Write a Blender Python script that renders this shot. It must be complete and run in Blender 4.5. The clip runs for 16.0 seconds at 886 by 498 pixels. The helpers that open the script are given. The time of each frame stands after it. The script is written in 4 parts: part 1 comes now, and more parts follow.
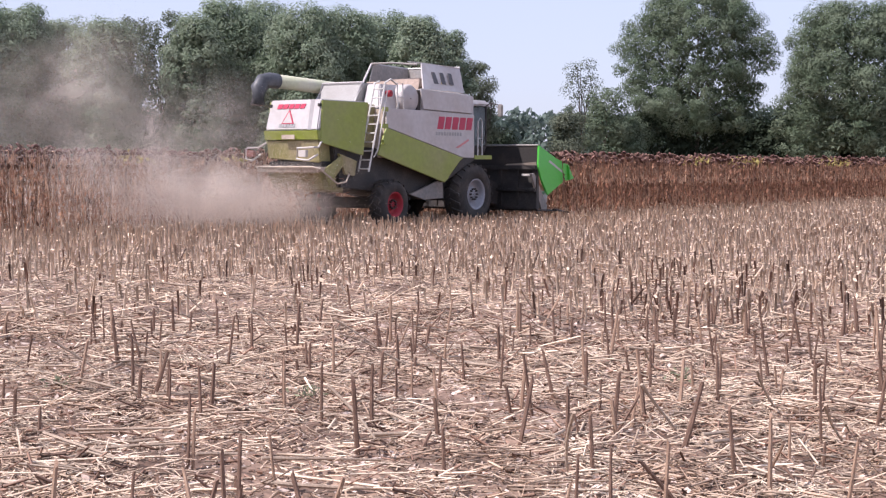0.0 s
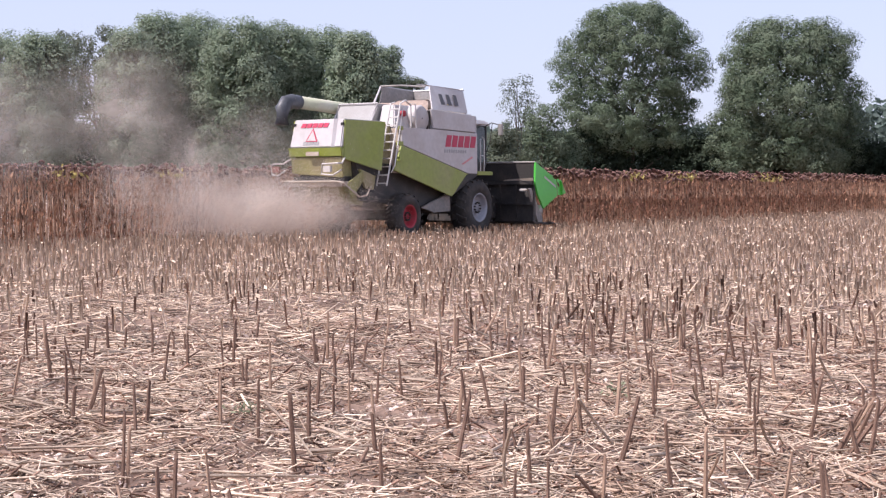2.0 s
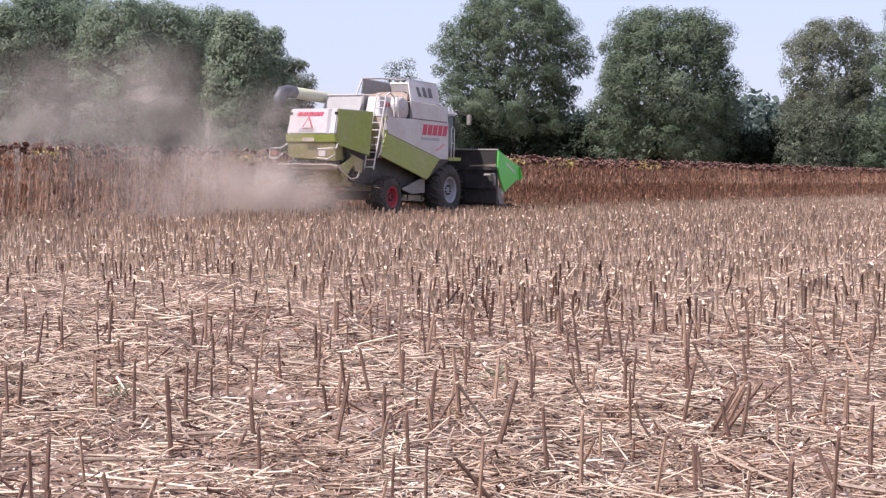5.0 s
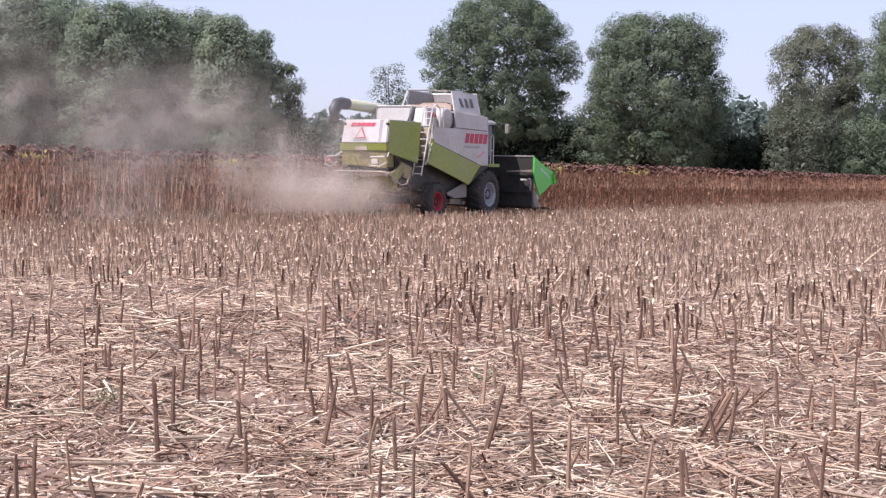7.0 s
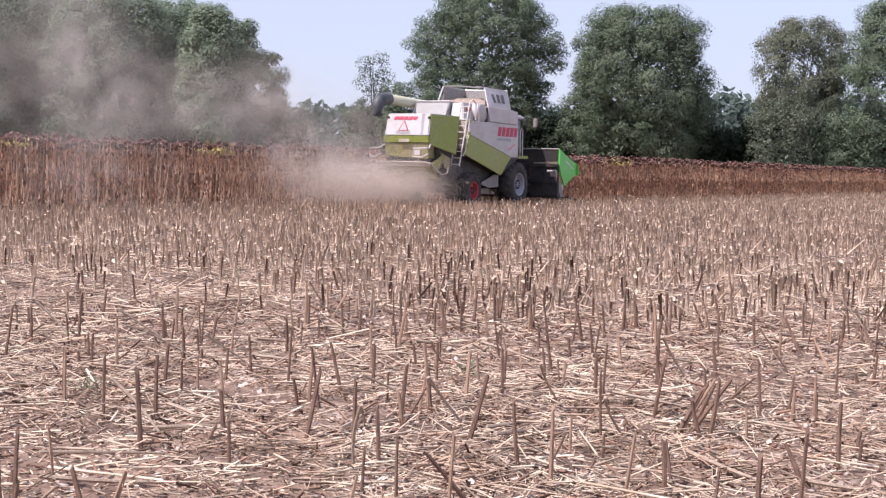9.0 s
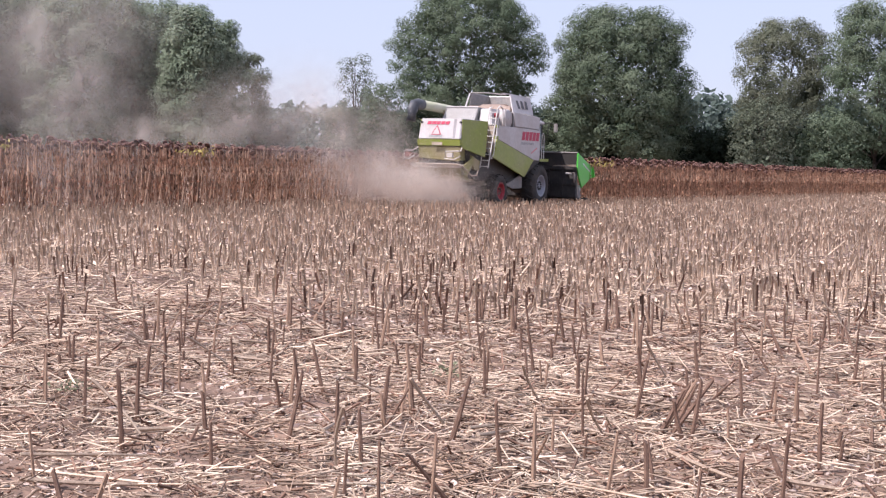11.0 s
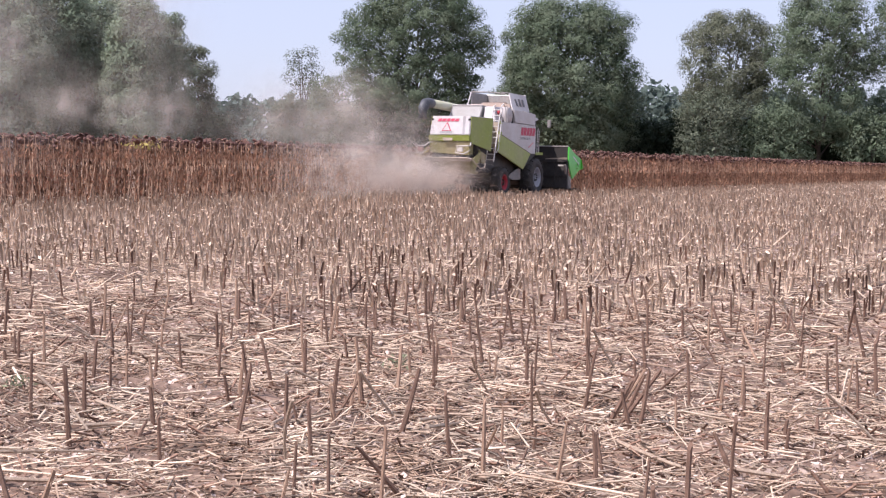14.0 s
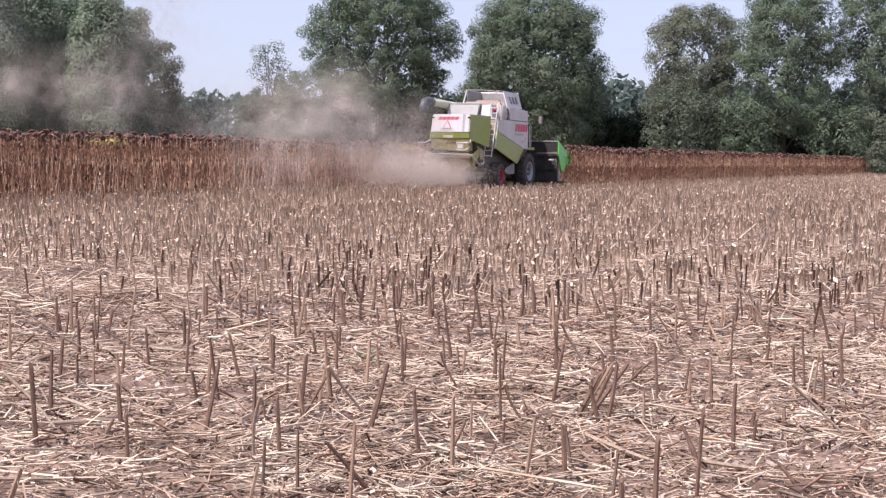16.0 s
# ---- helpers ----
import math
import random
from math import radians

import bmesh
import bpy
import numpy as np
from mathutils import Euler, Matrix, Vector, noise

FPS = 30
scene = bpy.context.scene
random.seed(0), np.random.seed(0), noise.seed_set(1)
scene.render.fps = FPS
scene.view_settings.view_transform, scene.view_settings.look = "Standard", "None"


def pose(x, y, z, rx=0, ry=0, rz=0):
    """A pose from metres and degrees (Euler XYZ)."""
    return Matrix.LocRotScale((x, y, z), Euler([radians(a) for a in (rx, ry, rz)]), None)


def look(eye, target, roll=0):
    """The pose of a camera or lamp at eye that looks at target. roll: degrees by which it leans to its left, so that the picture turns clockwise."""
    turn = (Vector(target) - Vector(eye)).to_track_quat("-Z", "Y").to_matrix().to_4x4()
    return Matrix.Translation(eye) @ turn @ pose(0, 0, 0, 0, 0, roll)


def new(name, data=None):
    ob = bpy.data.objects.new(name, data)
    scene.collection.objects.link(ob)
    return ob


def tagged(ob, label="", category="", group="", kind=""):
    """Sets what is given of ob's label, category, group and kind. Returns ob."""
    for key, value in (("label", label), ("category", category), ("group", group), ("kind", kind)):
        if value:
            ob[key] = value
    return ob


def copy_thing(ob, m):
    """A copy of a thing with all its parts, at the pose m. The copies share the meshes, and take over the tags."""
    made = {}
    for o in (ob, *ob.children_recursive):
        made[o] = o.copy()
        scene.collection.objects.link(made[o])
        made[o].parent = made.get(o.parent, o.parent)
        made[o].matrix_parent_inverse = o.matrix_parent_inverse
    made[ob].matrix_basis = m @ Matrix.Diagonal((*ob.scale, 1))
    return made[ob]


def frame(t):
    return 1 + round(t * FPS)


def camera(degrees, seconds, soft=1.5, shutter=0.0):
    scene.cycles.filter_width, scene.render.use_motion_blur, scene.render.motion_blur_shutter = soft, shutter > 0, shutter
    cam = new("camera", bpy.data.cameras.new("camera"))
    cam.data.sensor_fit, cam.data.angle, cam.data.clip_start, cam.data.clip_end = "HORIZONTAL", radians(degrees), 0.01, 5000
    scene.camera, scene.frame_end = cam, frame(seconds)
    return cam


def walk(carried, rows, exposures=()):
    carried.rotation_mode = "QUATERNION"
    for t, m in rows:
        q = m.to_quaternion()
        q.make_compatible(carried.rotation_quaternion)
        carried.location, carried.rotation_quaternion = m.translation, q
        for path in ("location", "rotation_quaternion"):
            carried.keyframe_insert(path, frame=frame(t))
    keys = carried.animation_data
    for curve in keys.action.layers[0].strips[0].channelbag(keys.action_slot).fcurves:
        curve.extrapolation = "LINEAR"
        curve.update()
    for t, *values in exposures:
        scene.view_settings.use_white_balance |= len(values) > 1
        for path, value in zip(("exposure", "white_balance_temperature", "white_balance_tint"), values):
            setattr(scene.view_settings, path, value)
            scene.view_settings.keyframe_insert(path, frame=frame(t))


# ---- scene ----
# ---- camera: held in the hand, it stands still and pans ----
LENS, EYE = 34.07, 1.6
cam = camera(LENS, 16.0, 1.3)
# seconds, yaw to the right, pitch, lean to the right
TURNS = [
    (0.0, 0.0, -3.12, 0.02), (0.5, 0.41, -2.92, 0.02), (1.0, 0.89, -2.87, -0.03), (1.5, 1.8, -2.51, 0.0),
    (2.0, 2.49, -2.51, 0.0), (2.5, 3.05, -2.97, -0.09), (3.0, 3.14, -3.05, -0.26), (3.5, 4.04, -2.99, -0.05),
    (4.0, 5.74, -3.02, -0.47), (4.2, 6.19, -3.13, -0.54), (6.3, 7.72, -3.12, -1.11), (6.5, 7.63, -3.22, -1.17),
    (7.0, 7.69, -2.94, -1.08), (7.5, 7.77, -3.16, -1.03), (8.0, 8.03, -3.24, -1.42), (8.5, 8.24, -3.27, -1.44),
    (10.8, 8.86, -3.44, -1.34), (11.0, 9.04, -3.25, -1.33), (11.5, 9.55, -3.38, -1.4), (12.0, 9.98, -3.44, -1.27),
    (12.5, 10.2, -3.51, -1.12), (13.0, 10.3, -3.58, -1.37), (13.5, 10.7, -3.43, -1.21), (14.0, 11.09, -3.51, -1.09),
    (14.5, 11.87, -3.41, -0.94), (15.0, 12.41, -3.42, -0.79), (15.5, 12.24, -3.55, -0.49), (16.0, 12.37, -3.7, -0.84),
]
walk(cam, [(t, pose(0, 0, EYE, 90 + p, 0, -y) @ pose(0, 0, 0, 0, 0, -r)) for t, y, p, r in TURNS],
     [(0.0, 0.58, 6130, 23), (16.0, 0.52, 6130, 23)])

# ---- sky and sun ----
SUN_AZ, SUN_EL = -110.0, 54.0  # degrees clockwise from straight ahead, and above the horizon
world = bpy.data.worlds.new("sky")
scene.world = world
world.use_nodes = True
wn = world.node_tree.nodes
sky = wn.new("ShaderNodeTexSky")
sky.sky_type, sky.sun_disc = "NISHITA", False
sky.sun_elevation, sky.sun_rotation = radians(SUN_EL), radians(SUN_AZ)
sky.air_density, sky.dust_density, sky.ozone_density = 1.0, 1.2, 4.0
wn["Background"].inputs["Strength"].default_value = 0.138
# summer haze: the sky is paler and more even than clear air
haze_mix = wn.new("ShaderNodeMix")
haze_mix.data_type = "RGBA"
haze_mix.inputs[0].default_value = 0.72
haze_mix.inputs[7].default_value = (3.55, 3.78, 4.3, 1)
world.node_tree.links.new(sky.outputs[0], haze_mix.inputs[6])
world.node_tree.links.new(haze_mix.outputs[2], wn["Background"].inputs["Color"])
lamp = bpy.data.lights.new("sun", "SUN")
lamp.energy, lamp.angle, lamp.color = 4.3, radians(0.6), (1.0, 0.93, 0.83)
sun = new("sun", lamp)
a, e = radians(SUN_AZ), radians(SUN_EL)
sun.matrix_basis = look((0, 0, 60), (-math.sin(a) * math.cos(e), -math.cos(a) * math.cos(e), 60 - math.sin(e)))

# ---- the machine's line over the field: u to its right, v along it ----
HEAD = radians(36.14)
FWD, RGT = Vector((math.sin(HEAD), math.cos(HEAD))), Vector((math.cos(HEAD), -math.sin(HEAD)))
ORIGIN = Vector((-0.28, 43.62))
ADVANCE = [(0.0, 0.0), (3.0, 5.6), (7.0, 13.6), (11.5, 22.6), (16.0, 30.56)]
HALF = 2.2       # half the width of the cut
REACH = 3.6      # the cutter bar lies this far before the front axle
FIELD_END = 150.0


def field(u, v):
    """Plan coordinates of the field to x, y."""
    return ORIGIN.x + u * RGT.x + v * FWD.x, ORIGIN.y + u * RGT.y + v * FWD.y


# ---- materials ----
def material(name, color, rough=0.8, metal=0.0, vary=0.25, scale=6.0, bump=0.3, fine=60.0, second=None, spread=None, amount=0.5, island=0.0, coat=0.0):
    """A procedural surface: two scales of variation, a second tone in patches, relief."""
    m = bpy.data.materials.new(name)
    m.use_nodes = True
    n, l = m.node_tree.nodes, m.node_tree.links
    b = n["Principled BSDF"]
    b.inputs["Roughness"].default_value, b.inputs["Metallic"].default_value = rough, metal
    b.inputs["Coat Weight"].default_value = coat
    tc = n.new("ShaderNodeTexCoord")
    big, small = n.new("ShaderNodeTexNoise"), n.new("ShaderNodeTexNoise")
    big.inputs["Scale"].default_value, small.inputs["Scale"].default_value = scale, fine
    big.inputs["Detail"].default_value, small.inputs["Detail"].default_value = 5, 3
    for x in (big, small):
        l.new(tc.outputs["Object"], x.inputs["Vector"])
    mix = n.new("ShaderNodeMix")
    mix.data_type = "RGBA"
    ramp = n.new("ShaderNodeValToRGB")
    lo, hi = spread or (0.35, 0.65)
    ramp.color_ramp.elements[0].position, ramp.color_ramp.elements[1].position = lo, hi
    l.new(big.outputs["Fac"], ramp.inputs[0])
    mul = n.new("ShaderNodeMath")
    mul.operation, mul.inputs[1].default_value = "MULTIPLY", amount
    l.new(ramp.outputs[0], mul.inputs[0])
    l.new(mul.outputs[0], mix.inputs[0])
    mix.inputs[6].default_value = (*color, 1)
    mix.inputs[7].default_value = (*(second or [c * 0.7 for c in color]), 1)
    hsv = n.new("ShaderNodeHueSaturation")
    l.new(mix.outputs[2], hsv.inputs["Color"])
    rng = n.new("ShaderNodeMapRange")
    rng.inputs["From Min"].default_value, rng.inputs["From Max"].default_value = 0.3, 0.7
    rng.inputs["To Min"].default_value, rng.inputs["To Max"].default_value = 1 - vary, 1 + vary
    l.new(small.outputs["Fac"], rng.inputs["Value"])
    last = rng.outputs[0]
    if island:
        geo = n.new("ShaderNodeNewGeometry")
        r2 = n.new("ShaderNodeMapRange")
        r2.inputs["To Min"].default_value, r2.inputs["To Max"].default_value = 1 - island, 1 + island
        l.new(geo.outputs["Random Per Island"], r2.inputs["Value"])
        mm = n.new("ShaderNodeMath")
        mm.operation = "MULTIPLY"
        l.new(last, mm.inputs[0])
        l.new(r2.outputs[0], mm.inputs[1])
        last = mm.outputs[0]
    l.new(last, hsv.inputs["Value"])
    l.new(hsv.outputs[0], b.inputs["Base Color"])
    if bump:
        bp = n.new("ShaderNodeBump")
        bp.inputs["Strength"].default_value, bp.inputs["Distance"].default_value = bump, 0.02
        l.new(small.outputs["Fac"], bp.inputs["Height"])
        l.new(bp.outputs[0], b.inputs["Normal"])
    return m


def leafy(name, color, second, island=0.35, through_light=0.35):
    """Leaves: two greens, each leaf its own shade, some light through them."""
    m = material(name, color, 0.8, 0, 0.2, 0.35, 0, 3.0, second, (0.4, 0.6), 0.9, island)
    n, l = m.node_tree.nodes, m.node_tree.links
    n["Principled BSDF"].inputs["Specular IOR Level"].default_value = 0.2
    tr = n.new("ShaderNodeBsdfTranslucent")
    hsv = [x for x in n if x.type == "HUE_SAT"][0]
    l.new(hsv.outputs[0], tr.inputs[0])
    mx = n.new("ShaderNodeMixShader")
    mx.inputs[0].default_value = through_light
    l.new(n["Principled BSDF"].outputs[0], mx.inputs[1])
    l.new(tr.outputs[0], mx.inputs[2])
    l.new(mx.outputs[0], n["Material Output"].inputs[0])
    return m


def airy_dust(name, color, cover=None):
    """Dust scatters light to both sides; a veil also lets most of it pass, and thins out to nothing at its rim."""
    m = material(name, color, 1.0, 0, 0.05, 1, 0, 5)
    n, l = m.node_tree.nodes, m.node_tree.links
    tr, mx = n.new("ShaderNodeBsdfTranslucent"), n.new("ShaderNodeMixShader")
    tr.inputs[0].default_value = (*color, 1)
    mx.inputs[0].default_value = 0.5
    l.new(n["Principled BSDF"].outputs[0], mx.inputs[1])
    l.new(tr.outputs[0], mx.inputs[2])
    l.new(mx.outputs[0], n["Material Output"].inputs[0])
    if cover is None:
        return m
    uv, fade, noise = n.new("ShaderNodeUVMap"), n.new("ShaderNodeTexGradient"), n.new("ShaderNodeTexNoise")
    fade.gradient_type = "QUADRATIC_SPHERE"
    l.new(uv.outputs[0], fade.inputs[0])
    noise.inputs["Scale"].default_value, noise.inputs["Detail"].default_value = 1.3, 3
    tc = [x for x in n if x.type == "TEX_COORD"][0]
    l.new(tc.outputs["Object"], noise.inputs["Vector"])
    amount, billow = n.new("ShaderNodeMath"), n.new("ShaderNodeMapRange")
    billow.inputs["From Min"].default_value, billow.inputs["From Max"].default_value = 0.35, 0.65
    billow.inputs["To Min"].default_value, billow.inputs["To Max"].default_value = 0.45 * cover, 1.5 * cover
    l.new(noise.outputs["Fac"], billow.inputs["Value"])
    amount.operation = "MULTIPLY"
    l.new(fade.outputs["Fac"], amount.inputs[0])
    l.new(billow.outputs[0], amount.inputs[1])
    clear, thin = n.new("ShaderNodeBsdfTransparent"), n.new("ShaderNodeMixShader")
    l.new(amount.outputs[0], thin.inputs[0])
    l.new(clear.outputs[0], thin.inputs[1])
    l.new(mx.outputs[0], thin.inputs[2])
    l.new(thin.outputs[0], n["Material Output"].inputs[0])
    return m


M = dict(
    soil=material("soil", (0.12, 0.074, 0.052), 0.95, 0, 0.4, 0.9, 0.9, 14, (0.29, 0.20, 0.148), (0.40, 0.62), 0.8),
    straw=material("straw", (0.70, 0.565, 0.43), 0.75, 0, 0.25, 2, 0.2, 90, (0.33, 0.225, 0.155), (0.35, 0.6), 0.9, 0.6),
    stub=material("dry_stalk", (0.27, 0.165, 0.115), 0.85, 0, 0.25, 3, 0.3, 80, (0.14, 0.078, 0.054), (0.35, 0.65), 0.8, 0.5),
    pale_stub=material("pale_stalk", (0.76, 0.61, 0.465), 0.85, 0, 0.2, 3, 0.3, 80, (0.47, 0.345, 0.25), (0.35, 0.65), 0.8, 0.4),
    stem=material("sunflower_stem", (0.50, 0.34, 0.235), 0.85, 0, 0.2, 2, 0.2, 50, (0.30, 0.175, 0.115), (0.35, 0.65), 0.8, 0.55),
    husk=leafy("dry_leaf", (0.21, 0.103, 0.068), (0.47, 0.28, 0.18), 0.6, 0.45),
    head=material("seed_head", (0.115, 0.058, 0.048), 0.9, 0, 0.3, 3, 0.4, 60, (0.24, 0.135, 0.098), (0.4, 0.7), 0.6, 0.5),
    pale=material("chaff", (0.60, 0.48, 0.41), 0.9, 0, 0.2, 3, 0.1, 40, (0.40, 0.31, 0.26), (0.4, 0.6), 0.8, 0.4),
    weed=leafy("weed_leaf", (0.24, 0.27, 0.17), (0.30, 0.30, 0.20)),
    yellow=leafy("yellow_leaf", (0.45, 0.38, 0.13), (0.32, 0.26, 0.10)),
    bark=material("bark", (0.11, 0.09, 0.075), 0.9, 0, 0.3, 2, 0.5, 12),
    poplar=leafy("poplar_leaves", (0.118, 0.162, 0.10), (0.175, 0.215, 0.145), 0.18, 0.3),
    # poplar leaves made paler: the haze before the grove is in their colour
    hazed_poplar=leafy("hazed_poplar_leaves", (0.20, 0.26, 0.175), (0.265, 0.315, 0.225), 0.16, 0.4),
    # near-black green: the shade under the crowns is put into the leaf colour
    shaded_thicket=leafy("shaded_thicket_leaves", (0.028, 0.044, 0.027), (0.045, 0.062, 0.038), 0.25, 0.3),
    brown_poplar=leafy("dry_poplar_leaves", (0.15, 0.17, 0.115), (0.195, 0.21, 0.15), 0.18, 0.35),
    willow=leafy("willow_leaves", (0.17, 0.195, 0.14), (0.11, 0.135, 0.09)),
    # bluish green: haze of the distance mixed into the leaf colour
    woods=leafy("hazed_far_leaves", (0.115, 0.16, 0.135), (0.15, 0.19, 0.165), 0.15),
    dust=airy_dust("dust", (0.80, 0.715, 0.635)),
    thin_dust=airy_dust("thin_dust", (0.80, 0.725, 0.645), 0.32),
    white=material("white_paint", (0.50, 0.478, 0.475), 0.5, 0, 0.06, 1.3, 0.02, 8, (0.42, 0.375, 0.35), (0.4, 0.7), 0.75, coat=0.2),
    green=material("leaf_green_paint", (0.25, 0.30, 0.05), 0.45, 0, 0.08, 1.1, 0.02, 9, (0.29, 0.285, 0.12), (0.42, 0.72), 0.65, coat=0.15),
    bright=material("bright_green_paint", (0.07, 0.50, 0.055), 0.4, 0, 0.05, 2, 0.02, 12, (0.12, 0.42, 0.09), (0.5, 0.8), 0.4, coat=0.3),
    black=material("black_steel", (0.03, 0.028, 0.027), 0.6, 0, 0.3, 2, 0.1, 20, (0.085, 0.07, 0.06), (0.45, 0.75), 0.7),
    rubber=material("rubber", (0.035, 0.032, 0.03), 0.85, 0, 0.2, 3, 0.2, 25, (0.10, 0.083, 0.068), (0.45, 0.7), 0.6),
    red=material("red_paint", (0.36, 0.025, 0.04), 0.6, 0, 0.1, 4, 0.02, 20, (0.30, 0.11, 0.09), (0.5, 0.8), 0.6),
    rim=material("silver_rim", (0.30, 0.31, 0.34), 0.5, 0.2, 0.08, 3, 0.02, 20, (0.28, 0.25, 0.23), (0.5, 0.8), 0.6),
    ladder=material("pale_galvanised", (0.66, 0.64, 0.60), 0.5, 0.1, 0.08, 3, 0.03, 30),
    steel=material("galvanised_steel", (0.55, 0.54, 0.53), 0.45, 0.5, 0.1, 3, 0.03, 30, (0.42, 0.38, 0.34), (0.45, 0.75), 0.6),
    beige=material("dusty_plate", (0.50, 0.42, 0.34), 0.8, 0, 0.15, 2, 0.1, 20, (0.36, 0.29, 0.23), (0.4, 0.7), 0.7),
    text=material("red_decal", (0.50, 0.04, 0.09), 0.5, 0, 0.08, 4, 0, 20),
    ink=material("black_decal", (0.09, 0.085, 0.09), 0.5, 0, 0.1, 4, 0, 20),
    grey=material("grey_decal", (0.33, 0.33, 0.33), 0.5, 0, 0.05, 4, 0, 20),
    pipe=material("grey_rubber_spout", (0.06, 0.065, 0.075), 0.5, 0, 0.15, 3, 0.05, 20, (0.16, 0.16, 0.165), (0.5, 0.8), 0.5),
    grain=material("tank_inside", (0.33, 0.25, 0.20), 0.8, 0, 0.2, 2, 0.1, 12),
    louvre=material("louvred_sheet", (0.30, 0.295, 0.285), 0.6, 0, 0.2, 2, 0.3, 50, (0.25, 0.235, 0.22), (0.4, 0.7), 0.6),
    rust=material("dusty_red_lens", (0.30, 0.13, 0.11), 0.6, 0, 0.1, 3, 0, 20),
    olive=material("dusty_olive_paint", (0.27, 0.25, 0.10), 0.6, 0, 0.15, 1.5, 0.05, 12, (0.36, 0.30, 0.20), (0.4, 0.7), 0.8),
    auger=material("pale_green_paint", (0.47, 0.49, 0.34), 0.5, 0, 0.06, 1.5, 0.02, 10, (0.50, 0.47, 0.40), (0.4, 0.7), 0.7),
    pale_paint=material("pale_dusty_paint", (0.58, 0.54, 0.50), 0.6, 0, 0.1, 3, 0.03, 20),
    tankgrey=material("grey_sheet", (0.22, 0.21, 0.20), 0.6, 0, 0.15, 1.5, 0.03, 12, (0.34, 0.29, 0.25), (0.4, 0.7), 0.7),
    mesh_dark=material("dark_mesh", (0.025, 0.022, 0.02), 0.9, 0, 0.25, 1.2, 0.2, 30, (0.095, 0.07, 0.055), (0.45, 0.7), 0.8),
    faded_red=material("faded_red_decal", (0.62, 0.25, 0.25), 0.5, 0, 0.1, 6, 0, 20),
    yellow_paint=material("yellow_decal", (0.62, 0.52, 0.10), 0.5, 0, 0.1, 4, 0, 20),
    glass=None,
)
g = bpy.data.materials.new("tinted_glass")
g.use_nodes = True
gb = g.node_tree.nodes["Principled BSDF"]
gb.inputs["Base Color"].default_value = (0.05, 0.06, 0.065, 1)
gb.inputs["Roughness"].default_value, gb.inputs["Transmission Weight"].default_value = 0.05, 0.6
M["glass"] = g


# ---- mesh helpers ----
def mesh_object(name, verts, faces, mat, parent=None, label="", smooth=False):
    me = bpy.data.meshes.new(name)
    me.from_pydata(verts, [], faces)
    me.materials.append(mat)
    if smooth:
        me.polygons.foreach_set("use_smooth", [True] * len(me.polygons))
    me.update()
    ob = new(name, me)
    ob.parent = parent
    if label:
        ob["label"] = label
    return ob


def part(name, bm, mat, parent=None, label="", smooth=False):
    """Links a bmesh as one mesh object under a thing or a part."""
    bmesh.ops.recalc_face_normals(bm, faces=bm.faces)
    me = bpy.data.meshes.new(name)
    bm.to_mesh(me)
    bm.free()
    me.materials.append(mat)
    if smooth:
        me.polygons.foreach_set("use_smooth", [True] * len(me.polygons))
    ob = new(name, me)
    ob.parent = parent
    if label:
        ob["label"] = label
    return ob


def big_mesh(name, verts, quads, mats, index=None, tris=False):
    """A mesh from numpy arrays, quads or triangles, fast."""
    k = 3 if tris else 4
    me = bpy.data.meshes.new(name)
    me.vertices.add(len(verts))
    me.vertices.foreach_set("co", np.asarray(verts, np.float32).ravel())
    me.loops.add(len(quads) * k)
    me.loops.foreach_set("vertex_index", np.asarray(quads, np.int32).ravel())
    me.polygons.add(len(quads))
    me.polygons.foreach_set("loop_start", np.arange(0, len(quads) * k, k, dtype=np.int32))
    for m in mats:
        me.materials.append(m)
    if index is not None:
        me.polygons.foreach_set("material_index", np.asarray(index, np.int32))
    me.update(calc_edges=True)
    return me


def rods(p, q, r0, r1, sides=4):
    """Tapered sticks from p to q (arrays n x 3): vertices and quads, the ends closed for four sides."""
    n = len(p)
    d = q - p
    d /= np.linalg.norm(d, axis=1)[:, None] + 1e-9
    ref = np.where(np.abs(d[:, 2:3]) < 0.9, np.array([[0, 0, 1.0]]), np.array([[1.0, 0, 0]]))
    e1 = np.cross(d, ref)
    e1 /= np.linalg.norm(e1, axis=1)[:, None]
    e2 = np.cross(d, e1)
    ring = []
    for base, r in ((p, r0), (q, r1)):
        for k in range(sides):
            ang = 2 * math.pi * k / sides
            ring.append(base + (e1 * math.cos(ang) + e2 * math.sin(ang)) * np.asarray(r).reshape(-1, 1))
    v = np.stack(ring, 1).reshape(-1, 3)
    quads = [[k, (k + 1) % sides, sides + (k + 1) % sides, sides + k] for k in range(sides)]
    if sides == 4:
        quads.append([7, 6, 5, 4])
    quads = np.array(quads)
    f = (quads[None] + (np.arange(n) * 2 * sides)[:, None, None]).reshape(-1, 4)
    return v, f


def flakes(c, size, rng, stretch=1.0):
    """Small quads round the centres c, turned at random."""
    n = len(c)
    a = rng.normal(size=(n, 3))
    a /= np.linalg.norm(a, axis=1)[:, None]
    b = np.cross(a, rng.normal(size=(n, 3)))
    b /= np.linalg.norm(b, axis=1)[:, None]
    s = (size * rng.uniform(0.6, 1.4, n))[:, None]
    v = np.stack([c - a * s * stretch, c + b * s * 0.6, c + a * s * stretch, c - b * s * 0.6], 1).reshape(-1, 3)
    f = np.arange(n * 4).reshape(-1, 4)
    return v, f


